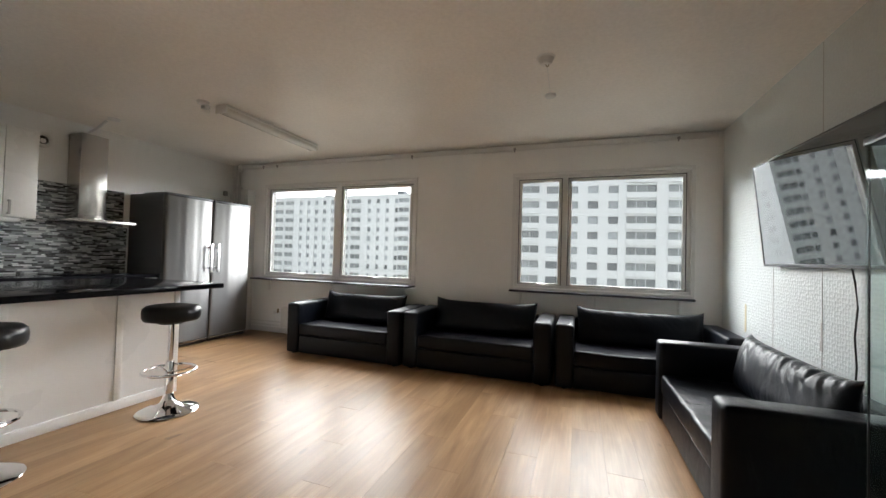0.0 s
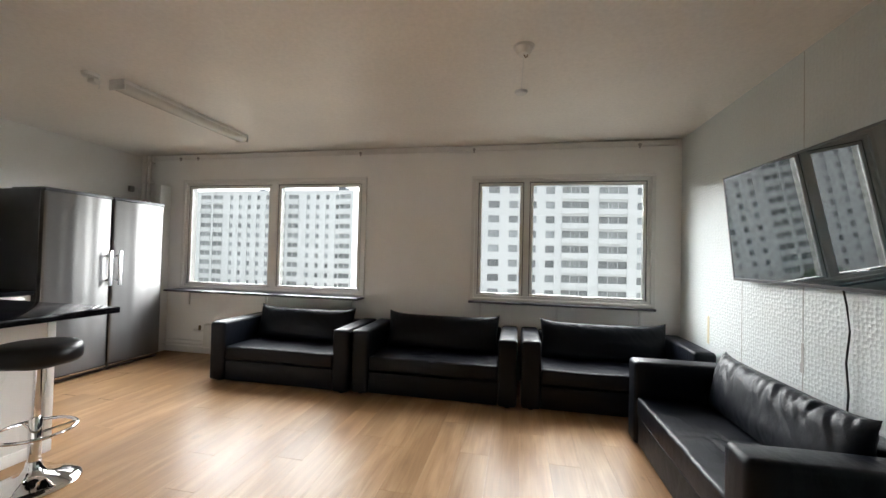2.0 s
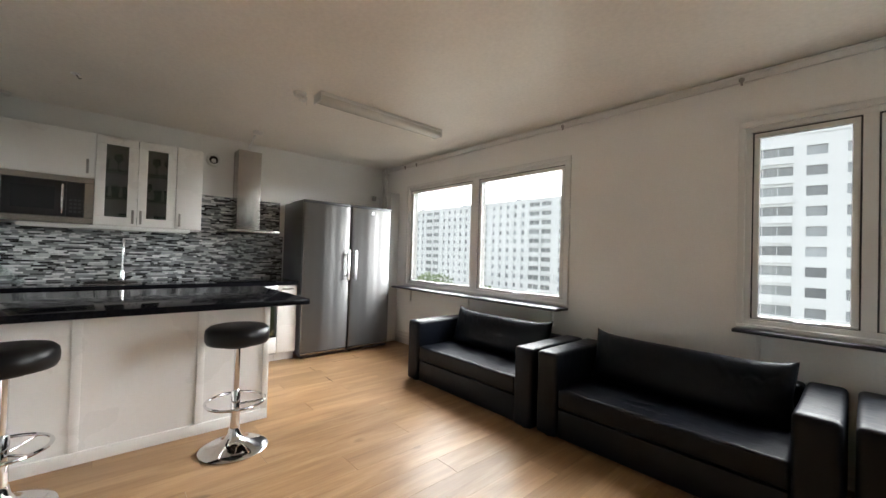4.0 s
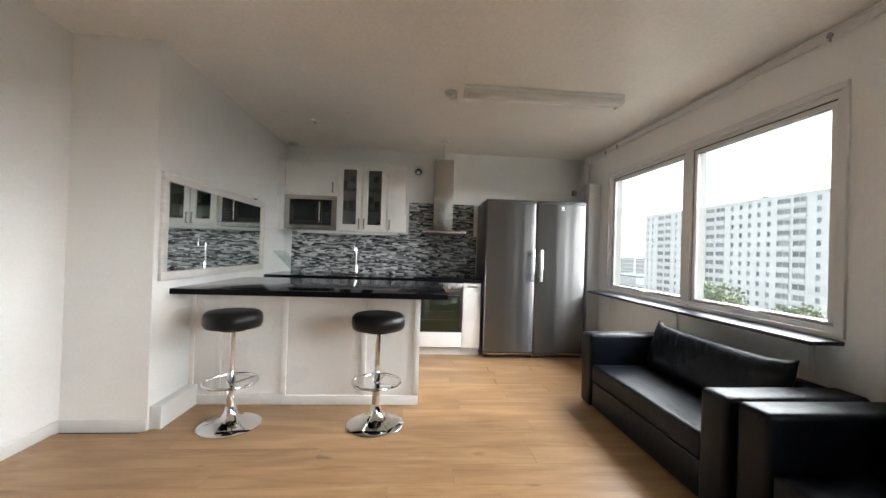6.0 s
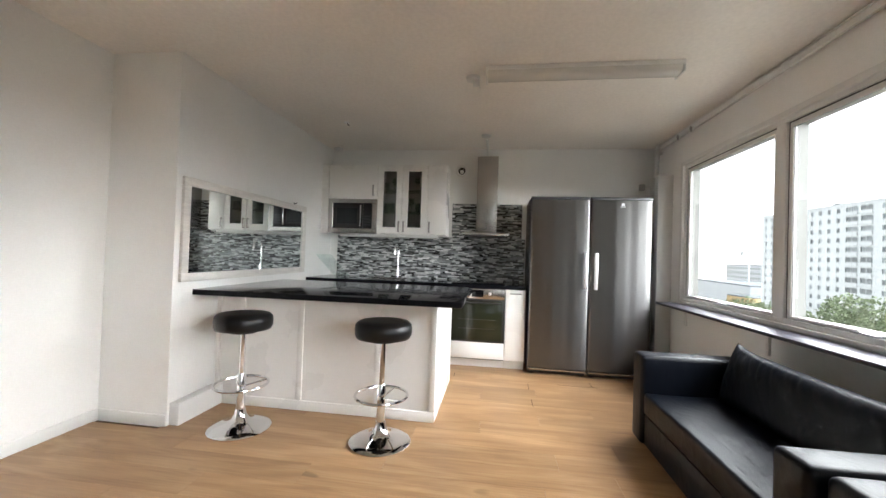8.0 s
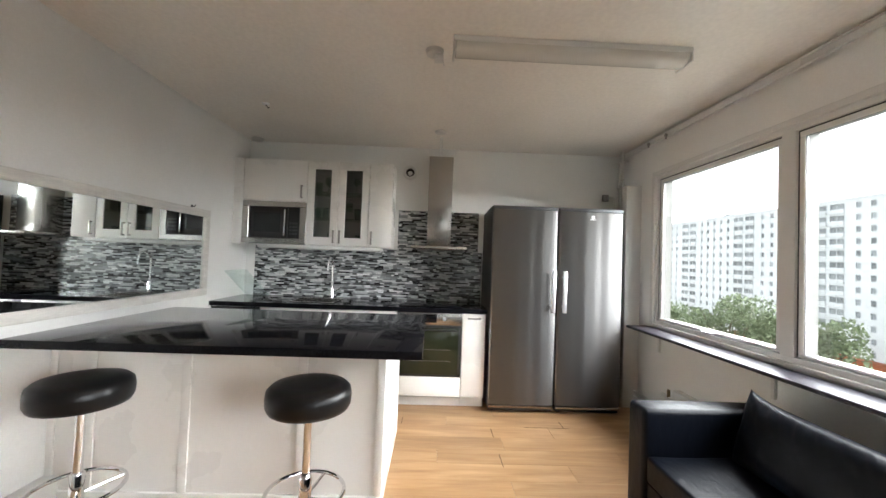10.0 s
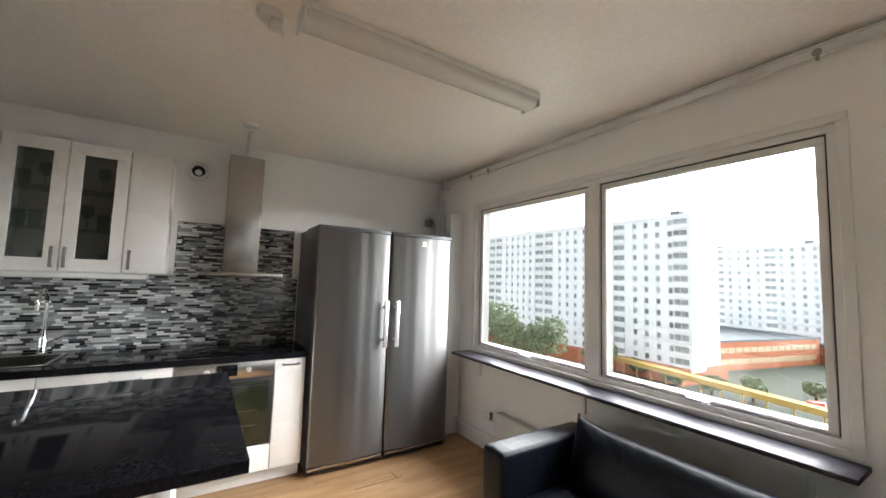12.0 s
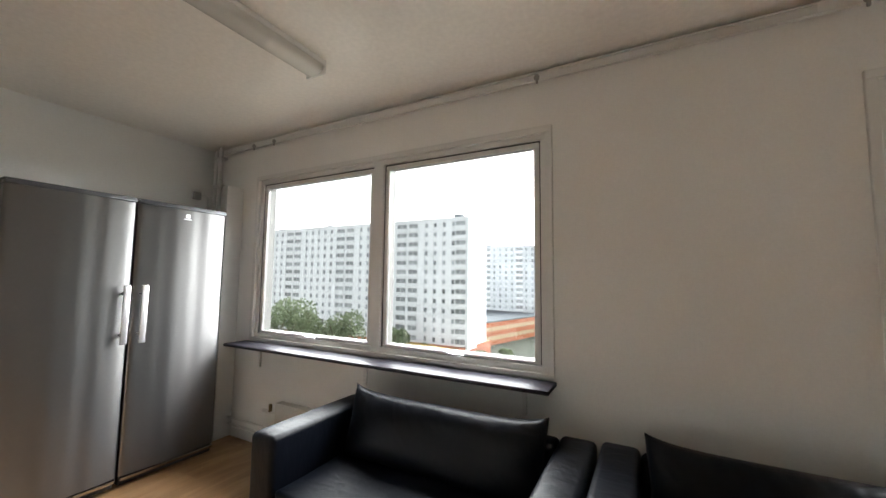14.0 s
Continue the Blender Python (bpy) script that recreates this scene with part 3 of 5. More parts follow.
add_box(bm, sx0, sx1, 0.003, sy0, 0, 0.04)
add_box(bm, sx0, sx1, sy1, L, 0, 0.04)
bmesh.ops.remove_doubles(bm, verts=bm.verts, dist=1e-5)
part("slab", bm, M_GRANITE, wt)

sk = thing("sink", (X0 + sx0, YS + sy0, 0.90), "stainless steel inset sink in the worktop", "sink")
bm = bmesh.new()
w, h = sx1 - sx0, sy1 - sy0
for a in ((-0.015, w + 0.015, -0.015, 0.01), (-0.015, w + 0.015, h - 0.01, h + 0.015), (-0.015, 0.01, 0.01, h - 0.01), (w - 0.01, w + 0.015, 0.01, h - 0.01)):
    add_box(bm, a[0], a[1], a[2], a[3], 0.001, 0.005, 0.002, 1)
part("rim", bm, M_STEEL2, sk)
bm = bmesh.new()
for a in ((0.01, w - 0.01, 0.01, 0.013, -0.16, 0.0), (0.01, w - 0.01, h - 0.013, h - 0.01, -0.16, 0.0), (0.01, 0.013, 0.013, h - 0.013, -0.16, 0.0), (w - 0.013, w - 0.01, 0.013, h - 0.013, -0.16, 0.0), (0.01, w - 0.01, 0.01, h - 0.01, -0.163, -0.16)):
    add_box(bm, *a)
part("basin", bm, M_STEEL2, sk)
bm = bmesh.new()
add_cyl(bm, (w / 2, h / 2, -0.157), 0.035, 0.004)
part("drain", bm, M_CHROME, sk)

fa = thing("mixer_tap", (X0 + 0.085, 3.10, 0.90), "tall chrome kitchen tap with a gooseneck spout", "tap")
bm = bmesh.new()
add_lathe(bm, [(0.027, 0), (0.027, 0.006), (0.023, 0.012), (0.022, 0.10), (0.019, 0.11)])
part("body", bm, M_CHROME, fa)
bm = bmesh.new()
arc = [(0, 0, 0.10), (0, 0, 0.22), (0, 0, 0.33)] + [(0.085 - 0.085 * math.cos(a), 0, 0.33 + 0.085 * math.sin(a)) for a in np.linspace(0.2, math.pi, 12)] + [(0.17, 0, 0.29)]
add_tube(bm, arc, 0.011, 12)
part("spout", bm, M_CHROME, fa)
bm = bmesh.new()
add_tube(bm, [(0, 0.02, 0.07), (0.005, 0.05, 0.085), (0.01, 0.095, 0.115)], 0.007)
part("lever", bm, M_CHROME, fa)

hb = thing("hob", (X0, 3.83, 0.9005), "black glass cooking hob set in the worktop", "hob")
part("glass", box(0.06, 0.57, 0.01, 0.585, 0, 0.006, 0.002), M_BLACKGL, hb)
for x, y, r in ((0.19, 0.15, 0.09), (0.19, 0.44, 0.075), (0.43, 0.15, 0.075), (0.43, 0.44, 0.09)):
    bm = bmesh.new()
    add_tube(bm, [(x + r * math.cos(a), y + r * math.sin(a), 0.0062) for a in np.linspace(0, 2 * math.pi, 33)[:-1]], 0.0008, 4, True)
    part("cooking_zone", bm, M_DKGREY, hb, "thin grey heating ring")

# folded glass drip tray leaning in the corner
gt = thing("glass_board", (X0 + 0.04, YS + 0.02, 0.902), "tilted clear glass chopping board in the corner of the worktop", "chopping board")
bm = bmesh.new()
add_box(bm, 0.0, 0.42, 0.0, 0.36, -0.003, 0.003, 0.002, 1, Matrix.Translation((0.02, 0.27, 0.0045)) @ Matrix.Rotation(radians(134), 4, "X"))
part("panel", bm, M_VITR, gt, "greenish clear glass")

# wall units
UX = -5.07
def wall_unit(y0, y1, z0, z1, label, fronts, shelves=(), name="wall_cabinet", opening=False):
    c = thing(name, (UX, y0, z0), label, "cabinet", "wall cabinets")
    w, h, b = y1 - y0, z1 - z0, X0 - UX + 0.002
    bm = bmesh.new()
    t = 0.016
    add_box(bm, b, 0, 0.0005, t, 0, h)
    add_box(bm, b, 0, w - t, w - 0.0005, 0, h)
    add_box(bm, b, 0, t, w - t, 0, t)
    add_box(bm, b, 0, t, w - t, h - t, h)
    add_box(bm, b, b + 0.008, t, w - t, t, h - t)
    part("carcass", bm, M_CAB, c)
    for z in shelves:
        part("shelf", box(b + 0.01, -0.02, t, w - t, z, z + 0.006), M_VITR, c, "thin glass shelf")
    for f in fronts:
        front(c, *f)
    return c


UZ, UT = 1.435, 2.27
wall_unit(2.255, 2.875, 1.855, UT, "white wall cabinet above the microwave", [("door", 0.0, 0.001, 0.619, 0.001, UT - 1.856, (0.57, 0.10, 0.13, True))])
gc = wall_unit(2.875, 3.485, UZ, UT, "white wall cabinet with two glass doors and shelves of glassware", [
    ("door", 0.0, 0.001, 0.304, 0.001, UT - UZ - 0.001, (0.275, 0.09, 0.13, True), "", True, True),
    ("door", 0.0, 0.306, 0.609, 0.001, UT - UZ - 0.001, (0.335, 0.09, 0.13, True), "", True, True)], (0.27, 0.53))
wall_unit(3.485, 3.715, UZ, UT, "narrow white wall cabinet with one plain door", [("door", 0.0, 0.001, 0.229, 0.001, UT - UZ - 0.001, (0.035, 0.09, 0.13, True))])
fl = thing("filler_panel", (UX, YS + 0.003, 1.425), "white filler panel between the wall cabinets and the wall", "panel")
part("board", box(X0 - UX + 0.002, 0.018, 0.0, 0.018, 0, UT - 1.425, 0.001), M_CAB, fl)
part("front_strip", box(0.0, 0.018, 0.0185, 0.089, 0, UT - 1.425, 0.001), M_CAB, fl)

# glassware
def drinking_glass(loc, r=0.033, h=0.11, label="clear drinking glass on a cabinet shelf"):
    g = thing("drinking_glass", loc, label, "glass", "glasses in the cabinet")
    bm = bmesh.new()
    add_lathe(bm, [(r * 0.75, 0), (r * 0.8, 0.004), (r, h), (r * 0.93, h), (r * 0.72, 0.008), (r * 0.1, 0.007)], n=16)
    part("bowl", bm, M_VITR, g)


def wine_glass(loc):
    g = thing("wine_glass", loc, "stemmed wine glass on a cabinet shelf", "glass", "wine glasses in the cabinet")
    bm = bmesh.new()
    add_lathe(bm, [(0.032, 0), (0.03, 0.003), (0.005, 0.008), (0.004, 0.07), (0.012, 0.08), (0.036, 0.115), (0.03, 0.165), (0.028, 0.165), (0.033, 0.115), (0.008, 0.084)], n=16)
    part("bowl", bm, M_VITR, g)


def cup(loc):
    g = thing("cup", loc, "white porcelain cup in the glass cabinet", "cup", "cups in the cabinet")
    bm = bmesh.new()
    add_lathe(bm, [(0.024, 0), (0.036, 0.02), (0.04, 0.075), (0.036, 0.075), (0.03, 0.02), (0.003, 0.01)], n=18)
    part("body", bm, M_CLAY, g)
    bm = bmesh.new()
    add_tube(bm, [(0.036, 0, 0.06), (0.058, 0, 0.055), (0.06, 0, 0.03), (0.035, 0, 0.022)], 0.004, 6)
    part("handle", bm, M_CLAY, g)


rg = random.Random(4)
for zs, kinds in ((UZ + 0.0165, "ccgcc gg"), (UZ + 0.2765, "ggg wgg"), (UZ + 0.5365, "gw  ww")):
    for i, k in enumerate(kinds):
        y = 2.94 + i * (0.49 / max(1, len(kinds) - 1))
        p = (UX - 0.10 - rg.random() * 0.06, y, zs)
        if k == "g":
            drinking_glass(p)
        elif k == "w":
            wine_glass(p)
        elif k == "c":
            cup(p)

# microwave in its steel surround
mw = thing("microwave", (UX, 2.255, 1.44), "built-in black microwave with a stainless steel surround", "microwave")
bm = bmesh.new()
w, h = 0.62, 0.41
add_box(bm, X0 - UX + 0.004, 0.0, 0.001, w - 0.001, 0.0, h)
part("housing", bm, M_DKGREY, mw)
bm = bmesh.new()
for a in ((0.001, w - 0.001, h - 0.05, h), (0.001, w - 0.001, 0, 0.05), (0.001, 0.062, 0.05, h - 0.05), (w - 0.062, w - 0.001, 0.05, h - 0.05)):
    add_box(bm, 0.0005, 0.022, *a, 0.002, 1)
part("surround", bm, M_STEEL2, mw, "brushed steel frame")
d = part("door", box(0.001, 0.018, 0.066, 0.44, 0.054, h - 0.054, 0.003), M_BLACKPL, mw, "black door")
part("window", box(0.0182, 0.0195, 0.115, 0.37, 0.11, h - 0.11), M_MESH, d, "dark grey mesh window")
bm = bmesh.new()
add_box(bm, 0.019, 0.036, 0.41, 0.425, 0.075, h - 0.075, 0.004)
part("handle", bm, M_CHROME, d, "vertical metal handle")
cp = part("control_panel", box(0.001, 0.018, 0.444, 0.554, 0.054, h - 0.054, 0.003), M_BLACKPL, mw)
bm = bmesh.new()
for r in range(4):
    for c in range(3):
        add_box(bm, 0.0183, 0.020, 0.462 + c * 0.028, 0.482 + c * 0.028, 0.09 + r * 0.034, 0.108 + r * 0.034)
part("button", bm, M_DKGREY, cp, "rows of small grey buttons")

ls = thing("under_cabinet_light", (UX, 2.40, 1.40), "long white light strip under the wall cabinets", "light fitting")
part("housing", box(-0.14, -0.01, 0, 1.22, 0.0, 0.033, 0.006), M_TRIM, ls)
part("diffuser", box(-0.125, -0.025, 0.03, 1.19, -0.006, 0.0), M_DIFF, ls)

# cooker hood
hd = thing("cooker_hood", (X0 + 0.003, 4.1875, 1.435), "stainless steel chimney cooker hood above the hob", "cooker hood")
bm = bmesh.new()
add_box(bm, 0.013, 0.235, -0.122, 0.122, 0.031, 0.95, 0.004, 2)
part("chimney", bm, M_STEEL2, hd)
part("canopy", box(0.013, 0.52, -0.262, 0.26, 0.0, 0.03, 0.004), M_STEEL2, hd, "thin flat steel canopy")
part("filter", box(0.06, 0.48, -0.22, 0.22, -0.004, 0.0), M_DKGREY, hd)
bm = bmesh.new()
add_tube(bm, [(0.10, 0.0, 0.951), (0.10, 0.0, 0.99), (0.30, -0.01, 1.035), (0.42, -0.012, 1.09)], 0.014, 10)
part("duct_cable", bm, M_TRIM, hd, "white cable conduit rising to the ceiling")


def ceiling_box(name, loc, r, h, label, mat=M_TRIM):
    c = thing(name, loc, label, "ceiling outlet", "ceiling outlets")
    bm = bmesh.new()
    add_lathe(bm, [(r * 0.6, -h), (r * 0.9, -h * 0.8), (r, -0.002), (r, -0.0005)], n=28)
    part("cover", bm, mat, c)
    return c


c = ceiling_box("ceiling_outlet", (-4.79, 4.165, ZC), 0.055, 0.022, "round white ceiling outlet above the cooker hood")
c = ceiling_box("ceiling_outlet", (-3.43, 4.10, ZC), 0.052, 0.03, "grey-shadowed white ceiling outlet beside the strip light")
bm = bmesh.new()
add_box(bm, -0.03, 0.03, 0.0, 0.05, -0.06, -0.03, 0.006)
add_tube(bm, [(0.02, 0.03, -0.05), (0.02, 0.05, -0.075), (0.0, 0.055, -0.085)], 0.004, 6)
part("plug", bm, M_TRIM, c)
c = ceiling_box("ceiling_outlet", (-4.32, 2.76, ZC), 0.03, 0.012, "small grey ceiling hook plate over the kitchen", M_ALU)
bm = bmesh.new()
add_tube(bm, [(0, 0, -0.01), (0, 0.02, -0.035), (0, 0.03, -0.03)], 0.004, 6)
part("hook", bm, M_DKGREY, c)
c = ceiling_box("ceiling_outlet", (-5.26, 2.27, ZC), 0.06, 0.03, "white box at the ceiling corner above the cabinets")

vt = thing("wall_vent", (X0 + 0.001, 3.86, 2.26), "round white wall vent with a dark opening", "vent")
bm = bmesh.new()
add_tube(bm, [(0.012, 0.062 * math.cos(a), 0.062 * math.sin(a)) for a in np.linspace(0, 2 * math.pi, 29)[:-1]], 0.018, 10, True)
part("rim", bm, M_TRIM, vt)
bm = bmesh.new()
add_cyl(bm, (0.006, 0, 0), 0.05, 0.01, "x")
part("opening", bm, M_BLACKPL, vt, "black opening")
bm = bmesh.new()
add_lathe(bm, [(0.002, 0.02), (0.022, 0.012), (0.025, 0.0)], n=20)
bmesh.ops.rotate(bm, verts=bm.verts, cent=(0, 0, 0), matrix=Matrix.Rotation(radians(90), 3, "Y"))
bmesh.ops.translate(bm, verts=bm.verts, vec=(0.012, 0, -0.01))
part("valve_disc", bm, M_TRIM, vt)

# fridge and freezer
def tall_fridge(y0, hinge, label, badge):
    f = thing("refrigerator", (-4.69, y0, 0), label, "refrigerator", "matching tall refrigerator and freezer")
    w, h = 0.594, 1.85
    part("cabinet", box(X0 + 4.69 + 0.03, -0.055, 0.001, w - 0.001, 0.03, h - 0.012, 0.004), M_FRSIDE, f, "dark grey metal cabinet")
    part("top", box(-0.40, -0.004, 0.001, w - 0.001, h - 0.0115, h, 0.003), M_FRSIDE, f)
    bm = bmesh.new()
    n = 60
    pts = []
    for i in range(n + 1):
        u = i / n
        y = 0.002 + u * (w - 0.004)
        x = -0.003 + 0.021 * (1 - (2 * u - 1) ** 2) + (0.0 if 0.01 < u < 0.99 else -0.006) + 0.0013 * math.sin(15 * u + 1.3) + 0.0004 * math.sin(35 * u + 0.5)
        pts.append((x, y))
    z0, z1 = 0.075, h - 0.035
    lo = [bm.verts.new((x, y, z0)) for x, y in pts] + [bm.verts.new((-0.05, pts[-1][1], z0)), bm.verts.new((-0.05, pts[0][1], z0))]
    hi = [bm.verts.new((v.co.x, v.co.y, z1)) for v in lo]
    k = len(lo)
    for i in range(k):
        bm.faces.new((lo[i], lo[(i + 1) % k], hi[(i + 1) % k], hi[i]))
    bm.faces.new(lo[::-1])
    bm.faces.new(hi)
    d = part("door", bm, M_STEEL, f, "curved brushed steel door", smooth=40)
    part("top_trim", box(-0.052, 0.010, 0.002, w - 0.002, h - 0.032, h - 0.0125, 0.003), M_FRSIDE, f)
    bm = bmesh.new()
    add_box(bm, -0.12, -0.02, 0.01, w - 0.01, 0.012, 0.07, 0.004)
    part("kick_grille", bm, M_DKGREY, f)
    part("lower_trim", box(-0.02, 0.008, 0.01, w - 0.01, 0.045, 0.068, 0.004), M_STEEL2, f)
    for y in (0.05, w - 0.05):
        bm = bmesh.new()
        add_cyl(bm, (-0.06, y, 0.007), 0.018, 0.013)
        part("foot", bm, M_RUBBER, f)
    hy = w - 0.045 if hinge == "far" else 0.045
    bm = bmesh.new()
    add_box(bm, 0.055, 0.070, hy - 0.018, hy + 0.018, 0.905, 1.275, 0.004, 2)
    for z in (0.96, 1.22):
        add_cyl(bm, (0.028, hy, z), 0.009, 0.056, "x", n=12)
    part("handle", bm, M_ALU, d, "pale metal bar handle")
    if badge:
        bm = bmesh.new()
        add_box(bm, 0.016, 0.0195, 0.275, 0.325, 1.745, 1.752)
        add_box(bm, 0.016, 0.0195, 0.285, 0.315, 1.757, 1.785)
        part("badge", bm, M_ALU, d, "small pale maker's badge")
    return f


tall_fridge(4.665, "far", "tall brushed steel refrigerator with a curved door", False)
tall_fridge(5.268, "near", "tall brushed steel freezer with a curved door and small badge", True)

# island
isl = thing("kitchen_island", (0, 0, 0), "white panelled breakfast island under a black stone top", "kitchen island")
isl.location = (-3.355, 0, 0)
part("body", box(-0.93, -0.012, YS + 0.002, 3.885, 0.0, 0.858), M_CAB, isl)
part("side_panel", box(-0.935, 0.0, 3.886, 3.905, 0.0, 0.858, 0.002), M_CAB, isl)
part("front_panel", box(-0.0115, 0.0, YS + 0.002, 3.885, 0.072, 0.858), M_CAB, isl)
for y0, y1 in ((2.16 + 0.004, 2.20), (2.36, 2.40), (2.84, 2.885), (3.445, 3.49), (3.862, 3.905)):
    part("batten", box(0.0005, 0.012, y0, y1, 0.073, 0.857, 0.002), M_CAB, isl)
part("toe_board", box(-0.011, 0.014, YS + 0.002, 3.905, 0.0, 0.072, 0.003), M_CAB, isl)

it = thing("island_worktop", (0, 0, 0), "polished black stone top overhanging the island", "worktop")
it.location = (-3.09, YS, 0.862)
part("slab", box(-1.19, 0.0, 0.002, 1.94, 0.0, 0.04, 0.003), M_GRANITE, it)

# mirror
mr = thing("wall_mirror", (-3.805, YS, 1.325), "wide wall mirror in a worn whitewashed wooden frame", "mirror")
mr_w, mr_h, fw = 0.845, 0.365, 0.06
bm = bmesh.new()
add_box(bm, -mr_w, mr_w, 0.002, 0.028, mr_h - fw, mr_h, 0.005, 2)
add_box(bm, -mr_w, mr_w, 0.002, 0.028, -mr_h, -mr_h + fw, 0.005, 2)
add_box(bm, -mr_w, -mr_w + fw, 0.002, 0.028, -mr_h + fw, mr_h - fw, 0.005, 2)
add_box(bm, mr_w - fw, mr_w, 0.002, 0.028, -mr_h + fw, mr_h - fw, 0.005, 2)
part("frame", bm, M_WORNW, mr)
part("glass", box(-mr_w + fw - 0.004, mr_w - fw + 0.004, 0.004, 0.012, -mr_h + fw - 0.004, mr_h - fw + 0.004), M_MIRROR, mr, "clear mirror glass", smooth=0)
hk = thing("wall_hook", (-4.42, YS, 1.70), "small grey metal hook on the wall above the mirror", "hook")
bm = bmesh.new()
add_cyl(bm, (0, 0.004, 0), 0.011, 0.006, "y", n=14)
add_tube(bm, [(0, 0.007, 0), (0, 0.028, -0.002), (0, 0.034, 0.012)], 0.004, 8)
part("peg", bm, M_DKGREY, hk)


# ---- bar stools ----
def bar_stool(loc, rz):
    s = thing("bar_stool", loc, "chrome pedestal bar stool with a round black padded seat", "bar stool", "bar stools at the island", rz)
    bm = bmesh.new()
    prof = [(0.148, 0.66), (0.171, 0.665), (0.181, 0.685), (0.183, 0.72), (0.178, 0.75), (0.160, 0.767), (0.11, 0.775), (0.05, 0.776)]
    add_lathe(bm, prof, n=48)
    part("seat", bm, M_STOOLSEAT, s, "round black vinyl seat", smooth=60)
    bm = bmesh.new()
    add_lathe(bm, [(0.085, 0.64), (0.085, 0.6545)], n=24)
    part("seat_plate", bm, M_BLACKPL, s)
    bm = bmesh.new()
    add_lathe(bm, [(0.018, 0.10), (0.018, 0.64)], n=24)
    part("upper_column", bm, M_CHROME, s)
    bm = bmesh.new()
    add_lathe(bm, [(0.028, 0.085), (0.027, 0.36), (0.024, 0.366)], n=24)
    part("lower_column", bm, M_CHROME, s)
    bm = bmesh.new()
    add_lathe(bm, [(0.194, 0.0), (0.196, 0.006), (0.19, 0.012), (0.15, 0.024), (0.09, 0.04), (0.055, 0.062), (0.038, 0.095), (0.031, 0.13), (0.028, 0.131)], n=56)
    part("base", bm, M_CHROME, s, "flared chrome disc base", smooth=60)
    bm = bmesh.new()
    R = 0.166
    add_tube(bm, [(R * math.cos(a), R * math.sin(a), 0.295) for a in np.linspace(0, 2 * math.pi, 49)[:-1]], 0.009, 10, True)
    part("footrest", bm, M_CHROME, s)
    for a in (40, 140):
        bm = bmesh.new()
        c, d = math.cos(radians(a)), math.sin(radians(a))
        add_tube(bm, [(0.024 * c, 0.024 * d, 0.275), (R * c, R * d, 0.293)], 0.006, 8)
        part("spoke", bm, M_CHROME, s)
    return s


st = bar_stool((-3.0, 2.637, 0.001), 0)
copy_thing(st, pose(-3.01, 3.608, 0.001, 0, 0, 25))


# ---- sofas ----
def cushion_bm(w, h, t, seed, wrinkle=0.006, n=34, ears=0.02):
    """A soft pillow, w wide (x), h high (z), t thick (y), centred, with pulled corners and folds."""
    bm = bmesh.new()
    rnd = Vector((seed * 3.7, seed * 1.3, 0))
    nu, nv = n, max(10, n // 3)
    grid = {}
    for s in (-1, 1):
        for i in range(nu + 1):
            for j in range(nv + 1):
                u, v = -1 + 2 * i / nu, -1 + 2 * j / nv
                edge = i in (0, nu) or j in (0, nv)
                if edge and s == 1:
                    grid[s, i, j] = grid[-1, i, j]
                    continue
                k = (max(0.0, 1 - abs(u) ** 5) * max(0.0, 1 - abs(v) ** 3)) ** 0.45
                pull = 1 - 0.035 * (1 - abs(v)) * abs(u) ** 6
                x = u * w / 2 * pull
                z = v * h / 2 * (1 - 0.05 * (1 - u * u) * 0 - 0.06 * (1 - abs(u) ** 3) * (1 if v > 0 else 0) * abs(v))
                z += ears * abs(u) ** 8 * (1 if v > 0 else -0.3) * abs(v) ** 4
                y = s * t / 2 * k
                q = Vector((x * 2.6, z * 9, s * 2)) + rnd
                na = noise.noise(Vector((x * 10 + z * 7, z * 3 - x * 2, s)) + rnd)
                nb = noise.noise(Vector((x * 21 + z * 12, z * 5, s + 4)) + rnd)
                fold = (0.42 * nb - 0.7 * max(0.0, 1 - 5 * abs(na)) - 0.35 * max(0.0, 1 - 4 * abs(nb))) * (0.25 + max(0.0, v)) ** 1.1
                y += s * (wrinkle * fold * 1.8 + 0.010 * noise.noise(q)) * min(1, k * 2)
                grid[s, i, j] = bm.verts.new((x, y, z))
    for s in (-1, 1):
        for i in range(nu):
            for j in range(nv):
                f = [grid[s, i, j], grid[s, i + 1, j], grid[s, i + 1, j + 1], grid[s, i, j + 1]]
                bm.faces.new(f if s < 0 else f[::-1])
    return bm


def seam_bm(pts, r=0.004):
    bm = bmesh.new()
    add_tube(bm, pts, r, 6)
    return bm


def soft_box(x0, x1, y0, y1, z0, z1, bevel, seed, amp=0.003, cuts=10):
    """A padded block: rounded edges and slight unevenness."""
    bm = box(x0, x1, y0, y1, z0, z1, bevel, 4)
    long = [e for e in bm.edges if e.calc_length() > 0.25]
    bmesh.ops.subdivide_edges(bm, edges=long, cuts=cuts, use_grid_fill=True)
    for v in bm.verts:
        q = Vector((v.co.x * 3.1 + seed, v.co.y * 3.1, v.co.z * 3.1))
        v.co += Vector((noise.noise(q), noise.noise(q + Vector((7, 0, 0))), noise.noise(q + Vector((0, 9, 0))))) * amp
    return bm


